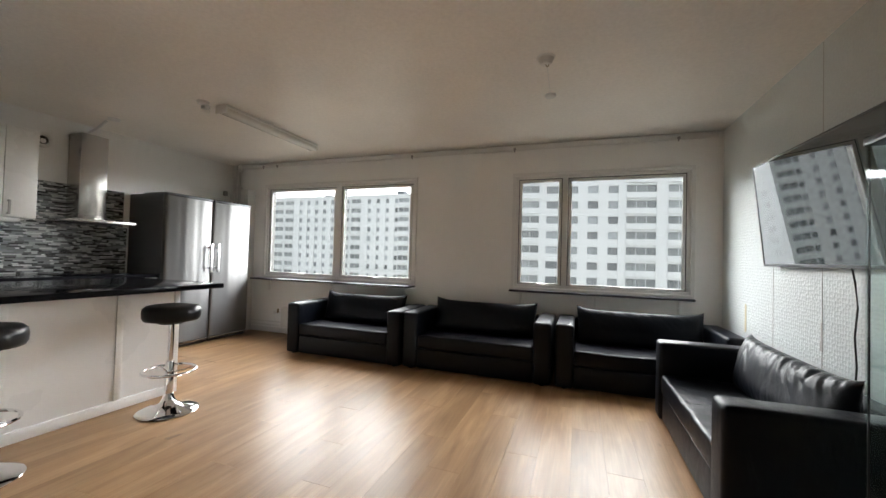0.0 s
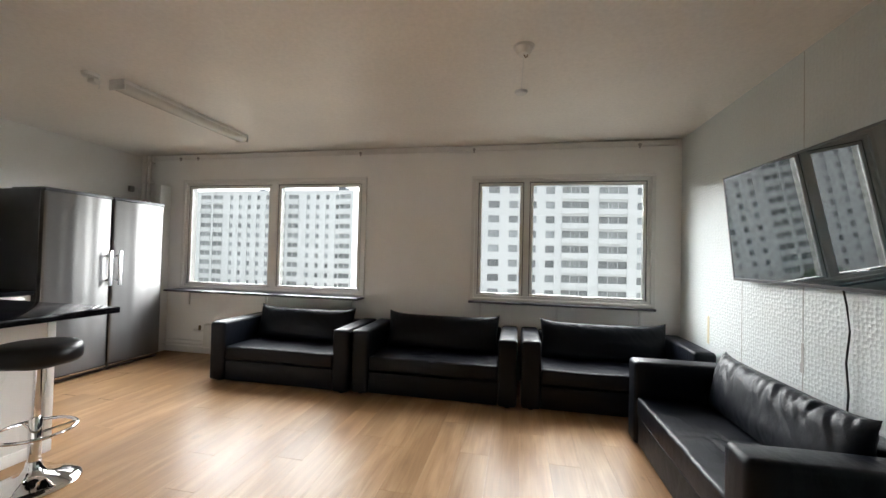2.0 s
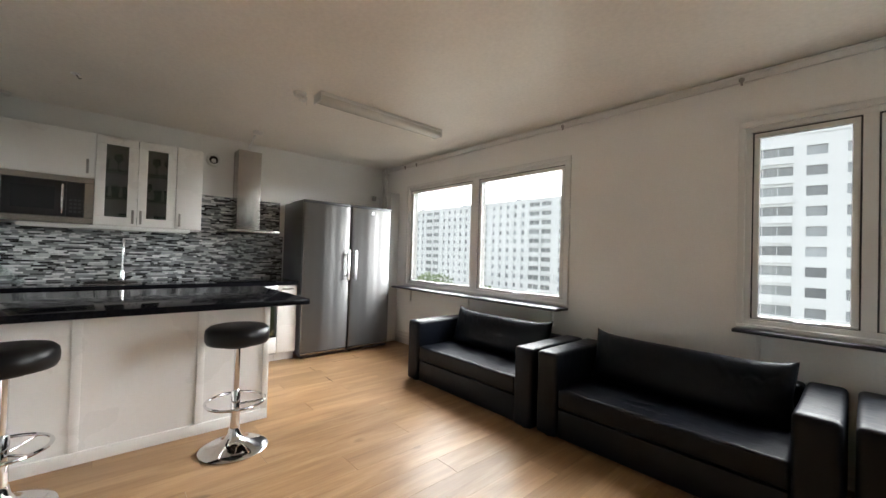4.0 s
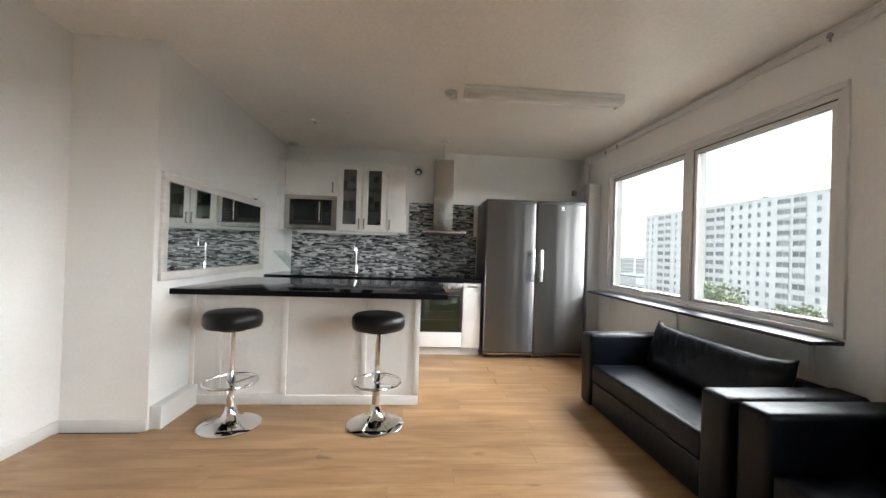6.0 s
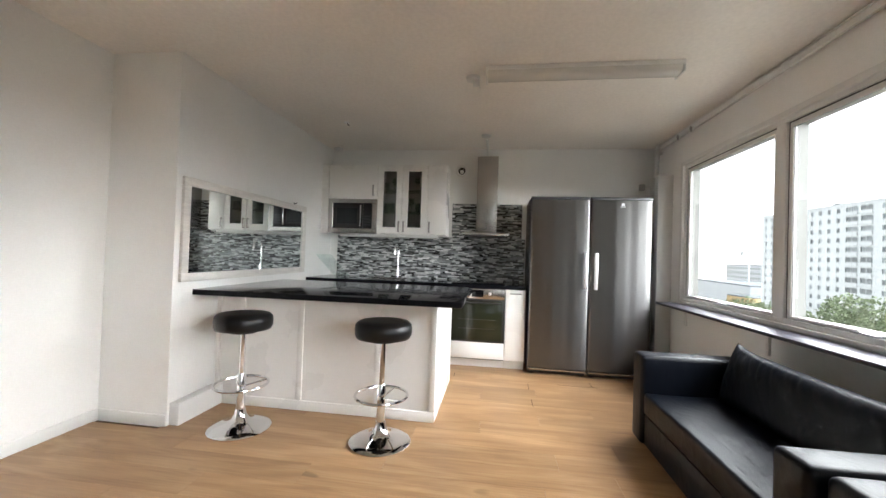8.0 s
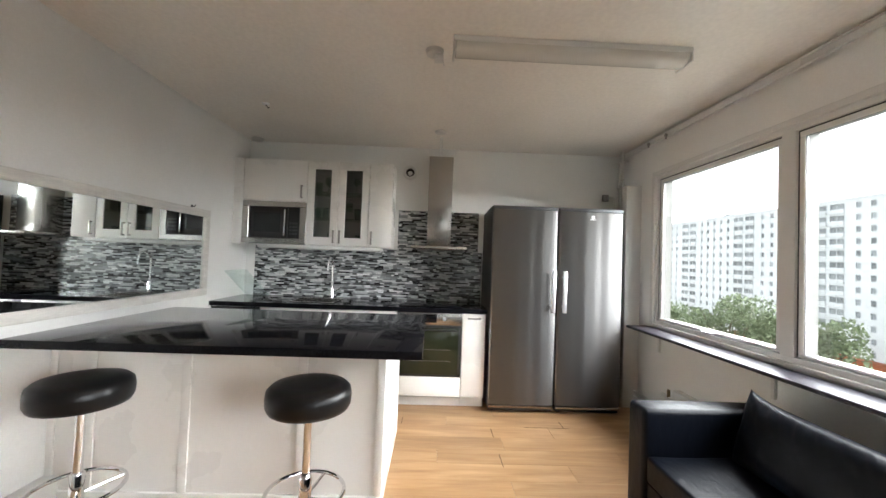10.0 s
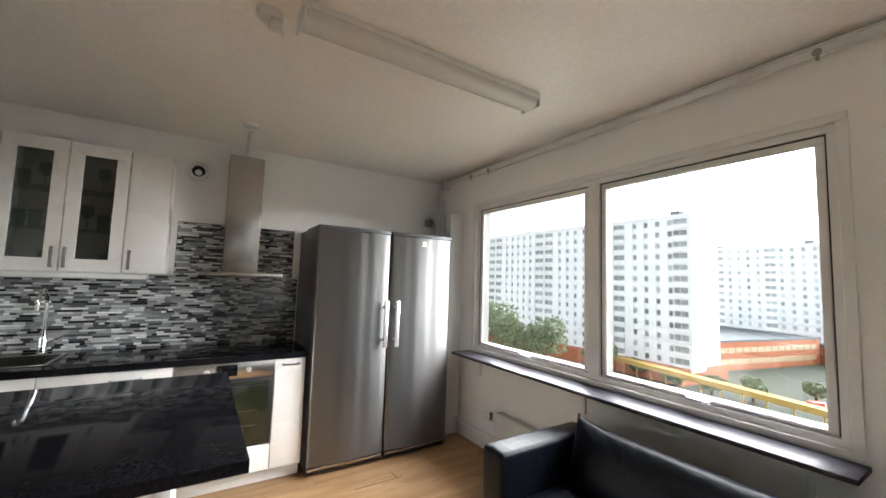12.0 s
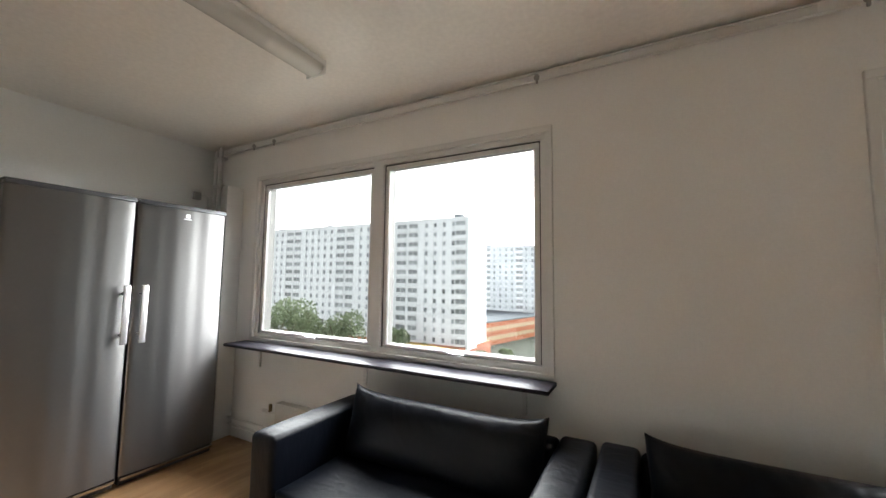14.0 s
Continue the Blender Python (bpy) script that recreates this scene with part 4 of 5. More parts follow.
def sofa(loc, rz, w, depth, label, seed, arm_h=0.59, back_t=0.135, cush=None, seat_z=0.355, creases=()):
    """Faces -y before the turn; origin at the middle of the front foot line."""
    s = thing("sofa", loc, label, "sofa", "black sofas round the room", rz)
    aw, h = 0.165, w / 2
    part("base", box(-h + aw + 0.001, h - aw - 0.001, 0.035, depth - 0.12, 0.012, 0.215, 0.006), M_LEATHER, s)
    for sx in (-1, 1):
        a, b = sorted((sx * h, sx * (h - aw)))
        part("armrest", soft_box(a, b, 0.0, depth, 0.012, arm_h, 0.028, seed + sx, 0.002), M_LEATHER, s, smooth=50)
        for yy in (0.05, depth - 0.05):
            bm = bmesh.new()
            add_cyl(bm, ((a + b) / 2, yy, 0.006), 0.022, 0.012, n=12)
            part("foot", bm, M_RUBBER, s)
    part("backrest", soft_box(-h + aw + 0.001, h - aw - 0.001, depth - back_t, depth - 0.004, 0.02, arm_h - 0.01, 0.03, seed + 5, 0.002), M_LEATHER, s, smooth=50)
    part("front_rail", soft_box(-h + aw + 0.002, h - aw - 0.002, 0.022, 0.06, 0.02, 0.212, 0.008, seed + 8, 0.001), M_LEATHER, s, smooth=50)
    bm = soft_box(-h + aw + 0.003, h - aw - 0.003, 0.012, depth - back_t - 0.002, 0.218, seat_z, 0.02, seed + 9, 0.003, 60 if creases else 16)
    for v in bm.verts:
        if v.co.z > seat_z - 0.01:
            u = v.co.x / (h - aw)
            v.co.z += 0.006 * noise.noise(Vector((v.co.x * 9, v.co.y * 3, seed))) - 0.012 * math.exp(-((abs(u) - 0.5) / 0.25) ** 2) * math.sin(max(0, min(1, v.co.y / depth * 1.3)) * math.pi)
            v.co.z -= 0.008 * math.exp(-(u / 0.03) ** 2)
            for k, (cy, cl) in enumerate(creases):
                d = v.co.y - cy - 0.10 * (v.co.x - 0.05 * k)
                v.co.z -= 0.007 * math.exp(-(d / 0.013) ** 2) * math.exp(-((v.co.x - cl) / 0.11) ** 4)
    c = part("seat_cushion", bm, M_LEATHER, s, smooth=50)
    ph = 0.355
    pw = (w - 2 * aw) * (cush or 0.97)
    cb = cushion_bm(pw, ph, 0.17, seed, 0.0095 if seed == 4 else 0.004, 100, 0.02 if seed == 4 else 0.026)
    bmesh.ops.rotate(cb, verts=cb.verts, cent=(0, 0, 0), matrix=Matrix.Rotation(radians(-14), 3, "X"))
    bmesh.ops.translate(cb, verts=cb.verts, vec=(0, depth - back_t - 0.095, seat_z + ph / 2 - 0.012))
    part("back_cushion", cb, M_LEATHER, s, "loose creased back cushion", smooth=70)
    return s


sofa((-2.705, 5.275, 0), 0, 1.49, 0.74, "black faux-leather two-seat sofa with a loose back cushion under the window", 1)
sofa((-1.185, 5.305, 0), 0, 1.52, 0.735, "black faux-leather two-seat sofa with a sagging back cushion between the windows", 2, creases=((0.15, -0.10), (0.26, -0.14)))
sofa((0.36, 5.32, 0), 0, 1.50, 0.73, "black faux-leather two-seat sofa pushed into the corner", 3)
sofa((0.385, 4.297, 0), -90, 1.485, 0.735, "black faux-leather sofa along the papered wall with a creased cushion", 4, creases=((0.20, 0.10), (0.29, 0.06), (0.37, 0.12)))

# ---- television ----
tv = thing("television", (X1, 4.42, 1.55), "large flat black television hung tilted on the papered wall", "television")
tv.matrix_basis = Matrix.Translation((1.065, 4.425, 1.545)) @ Matrix.Rotation(radians(1.6), 4, "Z") @ Matrix.Rotation(radians(-6.0), 4, "Y")
bm = bmesh.new()
hw, hh = 0.63, 0.368
part("body", box(0.008, 0.045, -hw + 0.01, hw - 0.01, -hh + 0.01, hh - 0.01, 0.012), M_BLACKPL, tv)
bm = bmesh.new()
add_box(bm, -0.004, 0.012, -hw, hw, hh - 0.013, hh, 0.002, 1)
add_box(bm, -0.004, 0.012, -hw, hw, -hh, -hh + 0.018, 0.002, 1)
add_box(bm, -0.004, 0.012, -hw, -hw + 0.013, -hh + 0.018, hh - 0.013, 0.002, 1)
add_box(bm, -0.004, 0.012, hw - 0.013, hw, -hh + 0.018, hh - 0.013, 0.002, 1)
part("bezel", bm, plain("dark_silver_bezel", (0.16, 0.16, 0.165), 0.3, 0.8), tv)
part("screen", box(-0.001, 0.0075, -hw + 0.0135, hw - 0.0135, -hh + 0.0185, hh - 0.0135), M_TVGL, tv, "glossy dark screen", smooth=0)
part("wall_mount", box(0.045, 0.066, -0.2, 0.2, -0.15, 0.15, 0.004), M_BLACKPL, tv)
cb = thing("tv_cable", (1.12, 4.17, 1.18), "thin black cable hanging below the television", "cable")
bm = bmesh.new()
add_tube(bm, [(0, 0.01, 0.02), (0.012, 0.0, -0.08), (0.015, -0.012, -0.2), (0.012, 0.004, -0.35), (0.014, -0.008, -0.5), (0.012, 0.0, -0.62)], 0.0045, 8)
part("lead", bm, M_BLACKPL, cb)
for y, z0, z1 in ((5.08, 0.0, 1.3), (4.485, 0.0, 2.525), (3.96, 0.0, 2.525), (3.43, 0.0, 2.525)):
    bm = bmesh.new()
    add_box(bm, X1 - 0.0015, X1 - 0.0002, y - 0.0022, y + 0.0022, 0.075, z1)
    single("wallpaper_seam", bm, M_SEAM, "thin open joint between wallpaper lengths", kind="structure")
bm = bmesh.new()
for y, z, a, b in ((4.485, 0.80, 0.010, 0.06), (4.488, 0.72, 0.014, 0.03), (3.955, 1.08, 0.012, 0.05), (3.965, 0.98, 0.018, 0.025)):
    add_box(bm, X1 - 0.003, X1 - 0.0016, y - a, y + a, z - b, z + b, 0.001, 1)
single("wallpaper_tear", bm, M_SEAM, "torn dirty patches at the wallpaper joints", kind="structure")
single("wallpaper_patch", box(X1 - 0.003, X1 - 0.0016, 5.545, 5.575, 0.62, 0.85), node_mat("yellowed_glue", (0.62, 0.55, 0.36), 0.6), "yellowed strip of old glue", kind="structure")

# glass display case
dc = thing("display_case", (0.79, 3.05, 0), "clear glass display case with black top and base", "display case")
w, d, h = 0.34, 0.42, 1.66
part("base", box(0, w, 0, d, 0.0, 0.05, 0.004), M_BLACKPL, dc)
part("top", box(-0.004, w + 0.004, -0.004, d + 0.004, h - 0.028, h, 0.003), M_BLACKPL, dc)
for nm, a in (("side_pane", (0.002, w - 0.002, 0.0005, 0.0045)), ("side_pane", (0.002, w - 0.002, d - 0.0045, d - 0.0005)), ("front_pane", (0.0005, 0.0045, 0.0065, d - 0.0065))):
    q = part(nm, box(*a, 0.051, h - 0.029), M_VITR, dc)
    q.visible_shadow = False
for z in (0.43, 0.83, 1.23):
    part("shelf", box(0.006, w - 0.004, 0.006, d - 0.006, z, z + 0.005), M_VITR, dc).visible_shadow = False
for y in (0.006, d - 0.012):
    part("edge_strip", box(0.0047, 0.010, y, y + 0.006, 0.051, h - 0.029), M_BLACKPL, dc)

# ---- ceiling fittings ----
tl = thing("strip_light", (-3.33, 4.845, ZC), "long ceiling strip light with a ribbed diffuser and white ends", "ceiling light")
part("tray", box(-0.07, 0.07, -0.645, 0.645, -0.030, -0.001, 0.003), M_TRIM, tl)
bm = bmesh.new()
n, prof = 12, []
for i in range(n + 1):
    a = math.pi * i / n
    prof.append((-0.065 * math.cos(a), -0.0305 - 0.047 * math.sin(a) ** 0.6))
e0 = [bm.verts.new((x, -0.63, z)) for x, z in prof]
e1 = [bm.verts.new((x, 0.63, z)) for x, z in prof]
for i in range(n):
    bm.faces.new((e0[i], e0[i + 1], e1[i + 1], e1[i]))
bm.faces.new(e0)
bm.faces.new(e1[::-1])
part("diffuser", bm, M_DIFF, tl, smooth=50)
for y in (-0.645, 0.632):
    part("end_cap", box(-0.07, 0.07, y, y + 0.013, -0.078, -0.0305, 0.004), M_TRIM, tl)

pd = thing("pendant_outlet", (-0.43, 4.21, ZC), "white ceiling rose with brass hook and a surface cord", "ceiling outlet")
bm = bmesh.new()
add_lathe(bm, [(0.03, -0.047), (0.045, -0.03), (0.052, -0.008), (0.062, -0.004), (0.062, -0.0005)], n=32)
part("rose", bm, M_TRIM, pd)
bm = bmesh.new()
add_tube(bm, [(0, 0, -0.045), (0.01, 0.0, -0.065), (0.02, 0, -0.058), (0.02, 0, -0.048)], 0.0035, 6)
part("hook", bm, M_BRASS, pd)
bm = bmesh.new()
add_tube(bm, [(0.0, 0.06, -0.003), (-0.004, 0.3, -0.003), (-0.01, 0.56, -0.003)], 0.0022, 6)
part("cord", bm, M_TRIM, pd)
bm = bmesh.new()
add_lathe(bm, [(0.02, -0.022), (0.04, -0.018), (0.046, -0.008), (0.046, -0.0006)], (-0.01, 0.60, 0), n=28)
part("cap", bm, M_TRIM, pd)

# curtain rail
rl = thing("curtain_rail", (0, YN, 2.475), "flat white curtain track along the top of the window wall", "curtain rail")
part("track", box(-5.15, 1.10, -0.030, -0.0185, -0.016, 0.036, 0.002, 1), M_TRIM, rl)
for z0, z1 in ((-0.016, -0.010), (0.028, 0.036)):
    part("track_lip", box(-5.15, 1.10, -0.040, -0.0305, z0, z1, 0.001, 1), M_TRIM, rl)
bm = bmesh.new()
add_box(bm, -5.15, 1.10, -0.018, -0.001, -0.004, 0.030)
part("backing_batten", bm, M_BRKT, rl, "grey fixing batten behind the track")
for x in (-4.71, -4.45, -2.25, -0.93, 0.745):
    bm = bmesh.new()
    add_cyl(bm, (x, -0.047, -0.004), 0.017, 0.012, "y", 0.013, 16)
    add_box(bm, x - 0.006, x + 0.006, -0.052, -0.041, -0.038, -0.018, 0.002, 1)
    part("glider", bm, M_BRKT, rl, "small grey curtain glider")
for x in (-2.16, -3.30, -1.05, 0.2):
    part("joint_cover", box(x - 0.028, x + 0.028, -0.0425, -0.0405, -0.010, 0.030, 0.001), M_TRIM, rl)

# pipes, radiator, boxed riser beside the freezer
pp = thing("corner_pipe", (-5.18, YN - 0.045, 0), "white painted heating pipe in the corner", "pipe")
bm = bmesh.new()
add_cyl(bm, (0, 0, (0.02 + ZC) / 2), 0.016, ZC - 0.022, n=16)
part("pipe", bm, M_TRIM, pp)
bm = bmesh.new()
add_cyl(bm, (-0.06, 0, ZC / 2), 0.01, ZC - 0.022, n=12)
part("thin_pipe", bm, M_TRIM, pp)
for z in (2.16, 2.42):
    part("clip", box(-0.08, 0.03, -0.02, 0.044, z, z + 0.018, 0.002, 1), M_TRIM, pp)
vb = thing("wall_socket", (X0 + 0.001, 5.98, 2.07), "small grey surface box with a short cable above the freezer", "socket")
part("box", box(0, 0.035, -0.03, 0.03, -0.035, 0.035, 0.005), M_BRKT, vb)
bm = bmesh.new()
add_tube(bm, [(0.012, 0.03, 0.0), (0.012, 0.07, 0.02), (0.012, 0.10, 0.0), (0.012, 0.11, -0.14)], 0.006, 8)
part("cable", bm, M_TRIM, vb, "white cable")
bx = thing("boxed_riser", (-4.97, YN, 0), "tall narrow white boxed riser beside the freezer", "pipe casing")
part("panel", box(0, 0.085, -0.15, -0.001, 0.0, 2.12, 0.004), M_TRIM, bx)

rd = thing("radiator", (-4.26, YN, 0), "low white panel radiator under the window behind the sofa", "radiator")
part("panel", box(0, 1.75, -0.075, -0.05, 0.10, 0.37, 0.008), M_RADW, rd)
part("top_grille", box(0.005, 1.745, -0.0745, -0.012, 0.371, 0.382, 0.003), M_RADW, rd)
bm = bmesh.new()
add_tube(bm, [(-0.62, -0.035, 0.16), (-0.05, -0.035, 0.16), (0.0, -0.05, 0.16)], 0.009, 8)
add_tube(bm, [(-0.62, -0.035, 0.11), (-0.05, -0.035, 0.11), (0.0, -0.05, 0.13)], 0.009, 8)
part("pipe", bm, M_TRIM, rd)
bm = bmesh.new()
add_tube(bm, [(0.0, -0.06, 0.30), (-0.06, -0.06, 0.30), (-0.075, -0.06, 0.285)], 0.008, 8)
add_cyl(bm, (-0.11, -0.06, 0.30), 0.015, 0.07, "x", n=14)
part("valve", bm, M_TRIM, rd)
bm = bmesh.new()
add_box(bm, -0.075, -0.055, -0.07, -0.05, 0.30, 0.36, 0.003)
part("valve_key", bm, M_BRASS, rd, "dark brass valve stem")

# ---- outside ----
GZ = -23.0 + 1.3
ground = single("ground", box(-900, 900, YN + 8, 1800, GZ - 1, GZ), M_GROUND, "town ground far below, lightened to bounce light indoors", kind="structure", smooth=0)


def tower(name, x0, y0, yaw, length, depth, z_roof, floors, fh, base_z, wins, balcs, label, side_wins=(), mat=M_FACADE, win_h=1.35, first=0.75):
    """A slab block whose front faces -y before the turn. wins: centres along the front; balcs: (start, end)."""
    t = thing(name, (x0, y0, 0), label, "apartment building", "tower blocks outside", yaw)
    z_rows = [z_roof - first - k * fh for k in range(floors)]
    holes = []
    for xa, w in wins:
        holes += [(xa - w / 2, xa + w / 2, z - win_h, z) for z in z_rows]
    for a, b in balcs:
        holes += [(a, b, z - win_h - 0.15, z + 0.1) for z in z_rows]
    bm = bmesh.new()
    us = sorted({0.0, length, *[h[0] for h in holes], *[h[1] for h in holes]})
    th = 0.5
    for a, b in zip(us, us[1:]):
        mid = (a + b) / 2
        z = base_z
        for h in sorted([h for h in holes if h[0] < mid < h[1]], key=lambda q: q[2]):
            add_quad_box(bm, a, b, 0, th, z, h[2])
            z = h[3]
        add_quad_box(bm, a, b, 0, th, z, z_roof)
    add_quad_box(bm, 0, length, th, depth, base_z, z_roof)
    part("wall", bm, mat, t, smooth=0)
    part("roof", box(-0.15, length + 0.15, -0.15, depth + 0.15, z_roof + 0.001, z_roof + 0.5), mat, t, smooth=0)
    wm = {}
    for xa, w in wins:
        if w not in wm:
            wm[w] = to_mesh("pane", box(-w / 2, w / 2, 0, 0.05, -win_h, 0), M_WIN, 0)
            b2 = bmesh.new()
            add_quad_box(b2, -w / 2, w / 2, -0.05, 0, -win_h, -win_h + 0.09)
            add_quad_box(b2, -w / 2, w / 2, -0.05, 0, -0.09, 0)
            add_quad_box(b2, -w / 2, -w / 2 + 0.09, -0.05, 0, -win_h + 0.09, -0.09)
            add_quad_box(b2, w / 2 - 0.09, w / 2, -0.05, 0, -win_h + 0.09, -0.09)
        for z in z_rows:
            piece("window", wm[w], t, (xa, 0.28, z))
    for a, b in balcs:
        w = b - a
        key = ("b", round(w, 2))
        if key not in wm:
            b1 = bmesh.new()
            add_quad_box(b1, 0.0, w, 0.3, 0.35, -win_h - 0.15, 0.1)
            wm[key] = to_mesh("balcony_glazing", b1, M_BALC, 0)
            b2 = bmesh.new()
            add_quad_box(b2, -0.05, w + 0.05, -0.35, -0.25, -win_h - 0.95, -win_h + 0.10)
            for u in np.linspace(0, w, max(3, int(w / 1.6) + 1)):
                add_quad_box(b2, u - 0.04, u + 0.04, -0.02, 0.06, -win_h, 0.1)
            add_quad_box(b2, -0.05, w + 0.05, -0.25, 0.0, -win_h - 0.95, -win_h - 0.80)
            wm[key, 1] = to_mesh("balcony", b2, M_PARAP, 0)
        for z in z_rows:
            bal = piece("balcony", wm[key, 1], t, (a, 0, z))
            piece("glazing", wm[key], bal)
    if side_wins:
        w = 0.9
        sm = to_mesh("pane", box(0, 0.04, -w / 2, w / 2, -win_h, 0), M_WIN, 0)
        for s in side_wins:
            for z in z_rows:
                piece("window", sm, t, (length - 0.001 + 0.0, s, z))
    pen = bmesh.new()
    add_quad_box(pen, length * 0.0 + length - 6.2, length - 4.0, 3, 6, z_roof + 0.5, z_roof + 2.0)
    add_quad_box(pen, length - 8.5, length - 6.2, 4, 6, z_roof + 0.5, z_roof + 1.1)
    k = length - 33
    while k > 5:
        add_quad_box(pen, k, k + 2.2, 3, 5, z_roof + 0.5, z_roof + 1.5)
        k -= 26
    part("plant_room", pen, M_ROOFD, t, "grey rooftop plant boxes", smooth=0)
    return t


def add_quad_box(bm, x0, x1, y0, y1, z0, z1):
    v = [bm.verts.new(c) for c in ((x0, y0, z0), (x1, y0, z0), (x1, y1, z0), (x0, y1, z0), (x0, y0, z1), (x1, y0, z1), (x1, y1, z1), (x0, y1, z1))]
    for f in ((0, 3, 2, 1), (4, 5, 6, 7), (0, 1, 5, 4), (1, 2, 6, 5), (2, 3, 7, 6), (3, 0, 4, 7)):
        bm.faces.new([v[i] for i in f])


E0 = 1.3
# block A: long slab, front at y 104
AX = -158.0
wa, ba = [], []
for c in (-68.2, -94.0, -119.8, -145.6):
    c -= AX
    ba += [(c - 4.0, c - 0.2), (c + 0.5, c + 4.0)] if c > 8 else [(c - 4.0, c - 0.2), (c + 0.5, c + 4.0)]
    for k in range(5 if c < 88 else 4):
        wa.append((c + 7.0 + 3.1 * k, 1.1))
ba.append((-51.2 - AX, -47.8 - AX))
wa = [w for w in wa if w[0] < 109.5] + [(2.0, 1.1), (5.1, 1.1)]
tower("tower_block", AX, 103.5, 0, 111.0, 14.0, E0 + 17.9, 13, 2.86, E0 - 20.0, wa, ba, "long white thirteen-storey apartment slab with rows of balconies", side_wins=(4.5, 6.2))
# block B: behind
wb, bb = [], []
for k in range(4):
    wb.append((2.6 + 3.0 * k, 1.1))
    wb.append((18.5 + 3.0 * k, 1.1))
    wb.append((34.5 + 3.0 * k, 1.1))
bb = [(13.2, 16.6), (29.5, 32.5)]
wb += [(48.5, 1.1), (51.5, 1.1)]
bb += [(45.3 - 0.2, 47.4)]
tower("tower_block", -94.0, 180.0, 0, 54.0, 14.0, E0 + 16.2, 13, 2.75, E0 - 21.0, [(54 - a - 0.3, w) for a, w in wb], [(54 - b - 0.3, 54 - a - 0.3) for a, b in bb], "pale apartment tower farther off behind the long slab", mat=M_FACADE2)
# block D: near, in front of the second window
DX = -16.0
def dpos(a, b):
    return (a - DX, b - DX)
wd = [((a + b) / 2 - DX, b - a) for a, b in ((-6.1, -4.0), (-2.2, -0.5), (1.2, 3.0), (4.7, 6.4), (21.5, 24.2))]
bd = [dpos(-12.4, -7.4), dpos(7.7, 12.7), dpos(14.5, 19.8)]
tower("tower_block", DX * math.cos(radians(7)), 75.5 + DX * math.sin(radians(7)), 7, 42.0, 14.0, E0 + 18.1, 13, 2.8, E0 - 21.0, wd, bd, "near white apartment tower with wide glazed balconies", win_h=1.35, first=1.6)

# brick podiums and canopy
def low_block(name, pts, z0, z1, mat, label, roof=M_ROOFD, bands=0):
    t = thing(name, (pts[0][0], pts[0][1], 0), label, "building")
    o = Vector((pts[0][0], pts[0][1]))
    bm = bmesh.new()
    lo = [bm.verts.new((p[0] - o.x, p[1] - o.y, z0)) for p in pts]
    hi = [bm.verts.new((p[0] - o.x, p[1] - o.y, z1)) for p in pts]
    k = len(pts)
    for i in range(k):
        bm.faces.new((lo[i], lo[(i + 1) % k], hi[(i + 1) % k], hi[i]))
    bm.faces.new(hi)
    bm.faces.new(lo[::-1])
    part("wall", bm, mat, t, smooth=0)
    bm = bmesh.new()
    lo = [bm.verts.new((p[0] - o.x, p[1] - o.y, z1 + 0.01)) for p in pts]
    hi = [bm.verts.new((p[0] - o.x, p[1] - o.y, z1 + 0.5)) for p in pts]
    for i in range(k):
        bm.faces.new((lo[i], lo[(i + 1) % k], hi[(i + 1) % k], hi[i]))
    bm.faces.new(hi)
    bm.faces.new(lo[::-1])
    part("roof", bm, roof, t, smooth=0)
    return t


GB = E0 - 23
low_block("brick_podium", [(-120, 100.5), (-48, 100.5), (-46, 119), (-120, 119)], GB, E0 - 19.6, M_BRICK, "low orange brick podium at the foot of the slab", M_BRICK)
ob = low_block("brick_school", [(-53, 121), (-41, 172), (-75, 182), (-90, 150)], GB, E0 - 15.0, M_BRICK, "orange brick low-rise with a grey flat roof and pale window bands")
bm = bmesh.new()
d = Vector((-41 + 53, 172 - 121)).normalized()
nrm = Vector((d.y, -d.x))
for z in (E0 - 18.0, E0 - 21.2):
    for k in range(16):
        a = d * (1.5 + k * 3.1)
        b = d * (4.2 + k * 3.1)
        for q in ((a, b),):
            p0, p1 = q[0] + nrm * 0.06, q[1] + nrm * 0.06
            vs = [bm.verts.new((p.x, p.y, zz)) for p, zz in ((p0, z), (p1, z), (p1, z + 1.5), (p0, z + 1.5))]
            bm.faces.new(vs)
part("window_band", bm, node_mat("pale_window_band", (0.33, 0.26, 0.15), 0.5), ob, "pale yellow window bands", smooth=0)
low_block("brick_wing", [(-33, 170), (-24, 185), (-60, 205), (-62, 190)], GB, E0 - 17.5, M_BRICK, "low orange brick wing beyond the school")
cn = low_block("covered_walkway", [(-70, 96.5), (-62, 93.2), (-12, 82.5), (-11, 84.3), (-61, 95.6), (-69, 99.5)], E0 - 18.6, E0 - 18.1, M_YELLOW, "long yellow canopy over a walkway", M_YELLOW)
bm = bmesh.new()
for k in range(14):
    u = k / 13
    px, py = -62 + u * 49, 94.3 - u * 10.8
    add_quad_box(bm, px + 70 - 0.12, px + 70 + 0.12, py - 96.5 - 0.12, py - 96.5 + 0.12, GB, E0 - 18.6)
part("post", bm, M_YELLOW, cn, smooth=0)
# Oversized dark sheet; covers the part of the ground visible through the glass.
single("pavement", box(-75, 30, 78, 178, GZ + 0.01, GZ + 0.12), M_PATH, "paved yard between the blocks, coloured dark to hold down its glare", kind="structure", smooth=0)

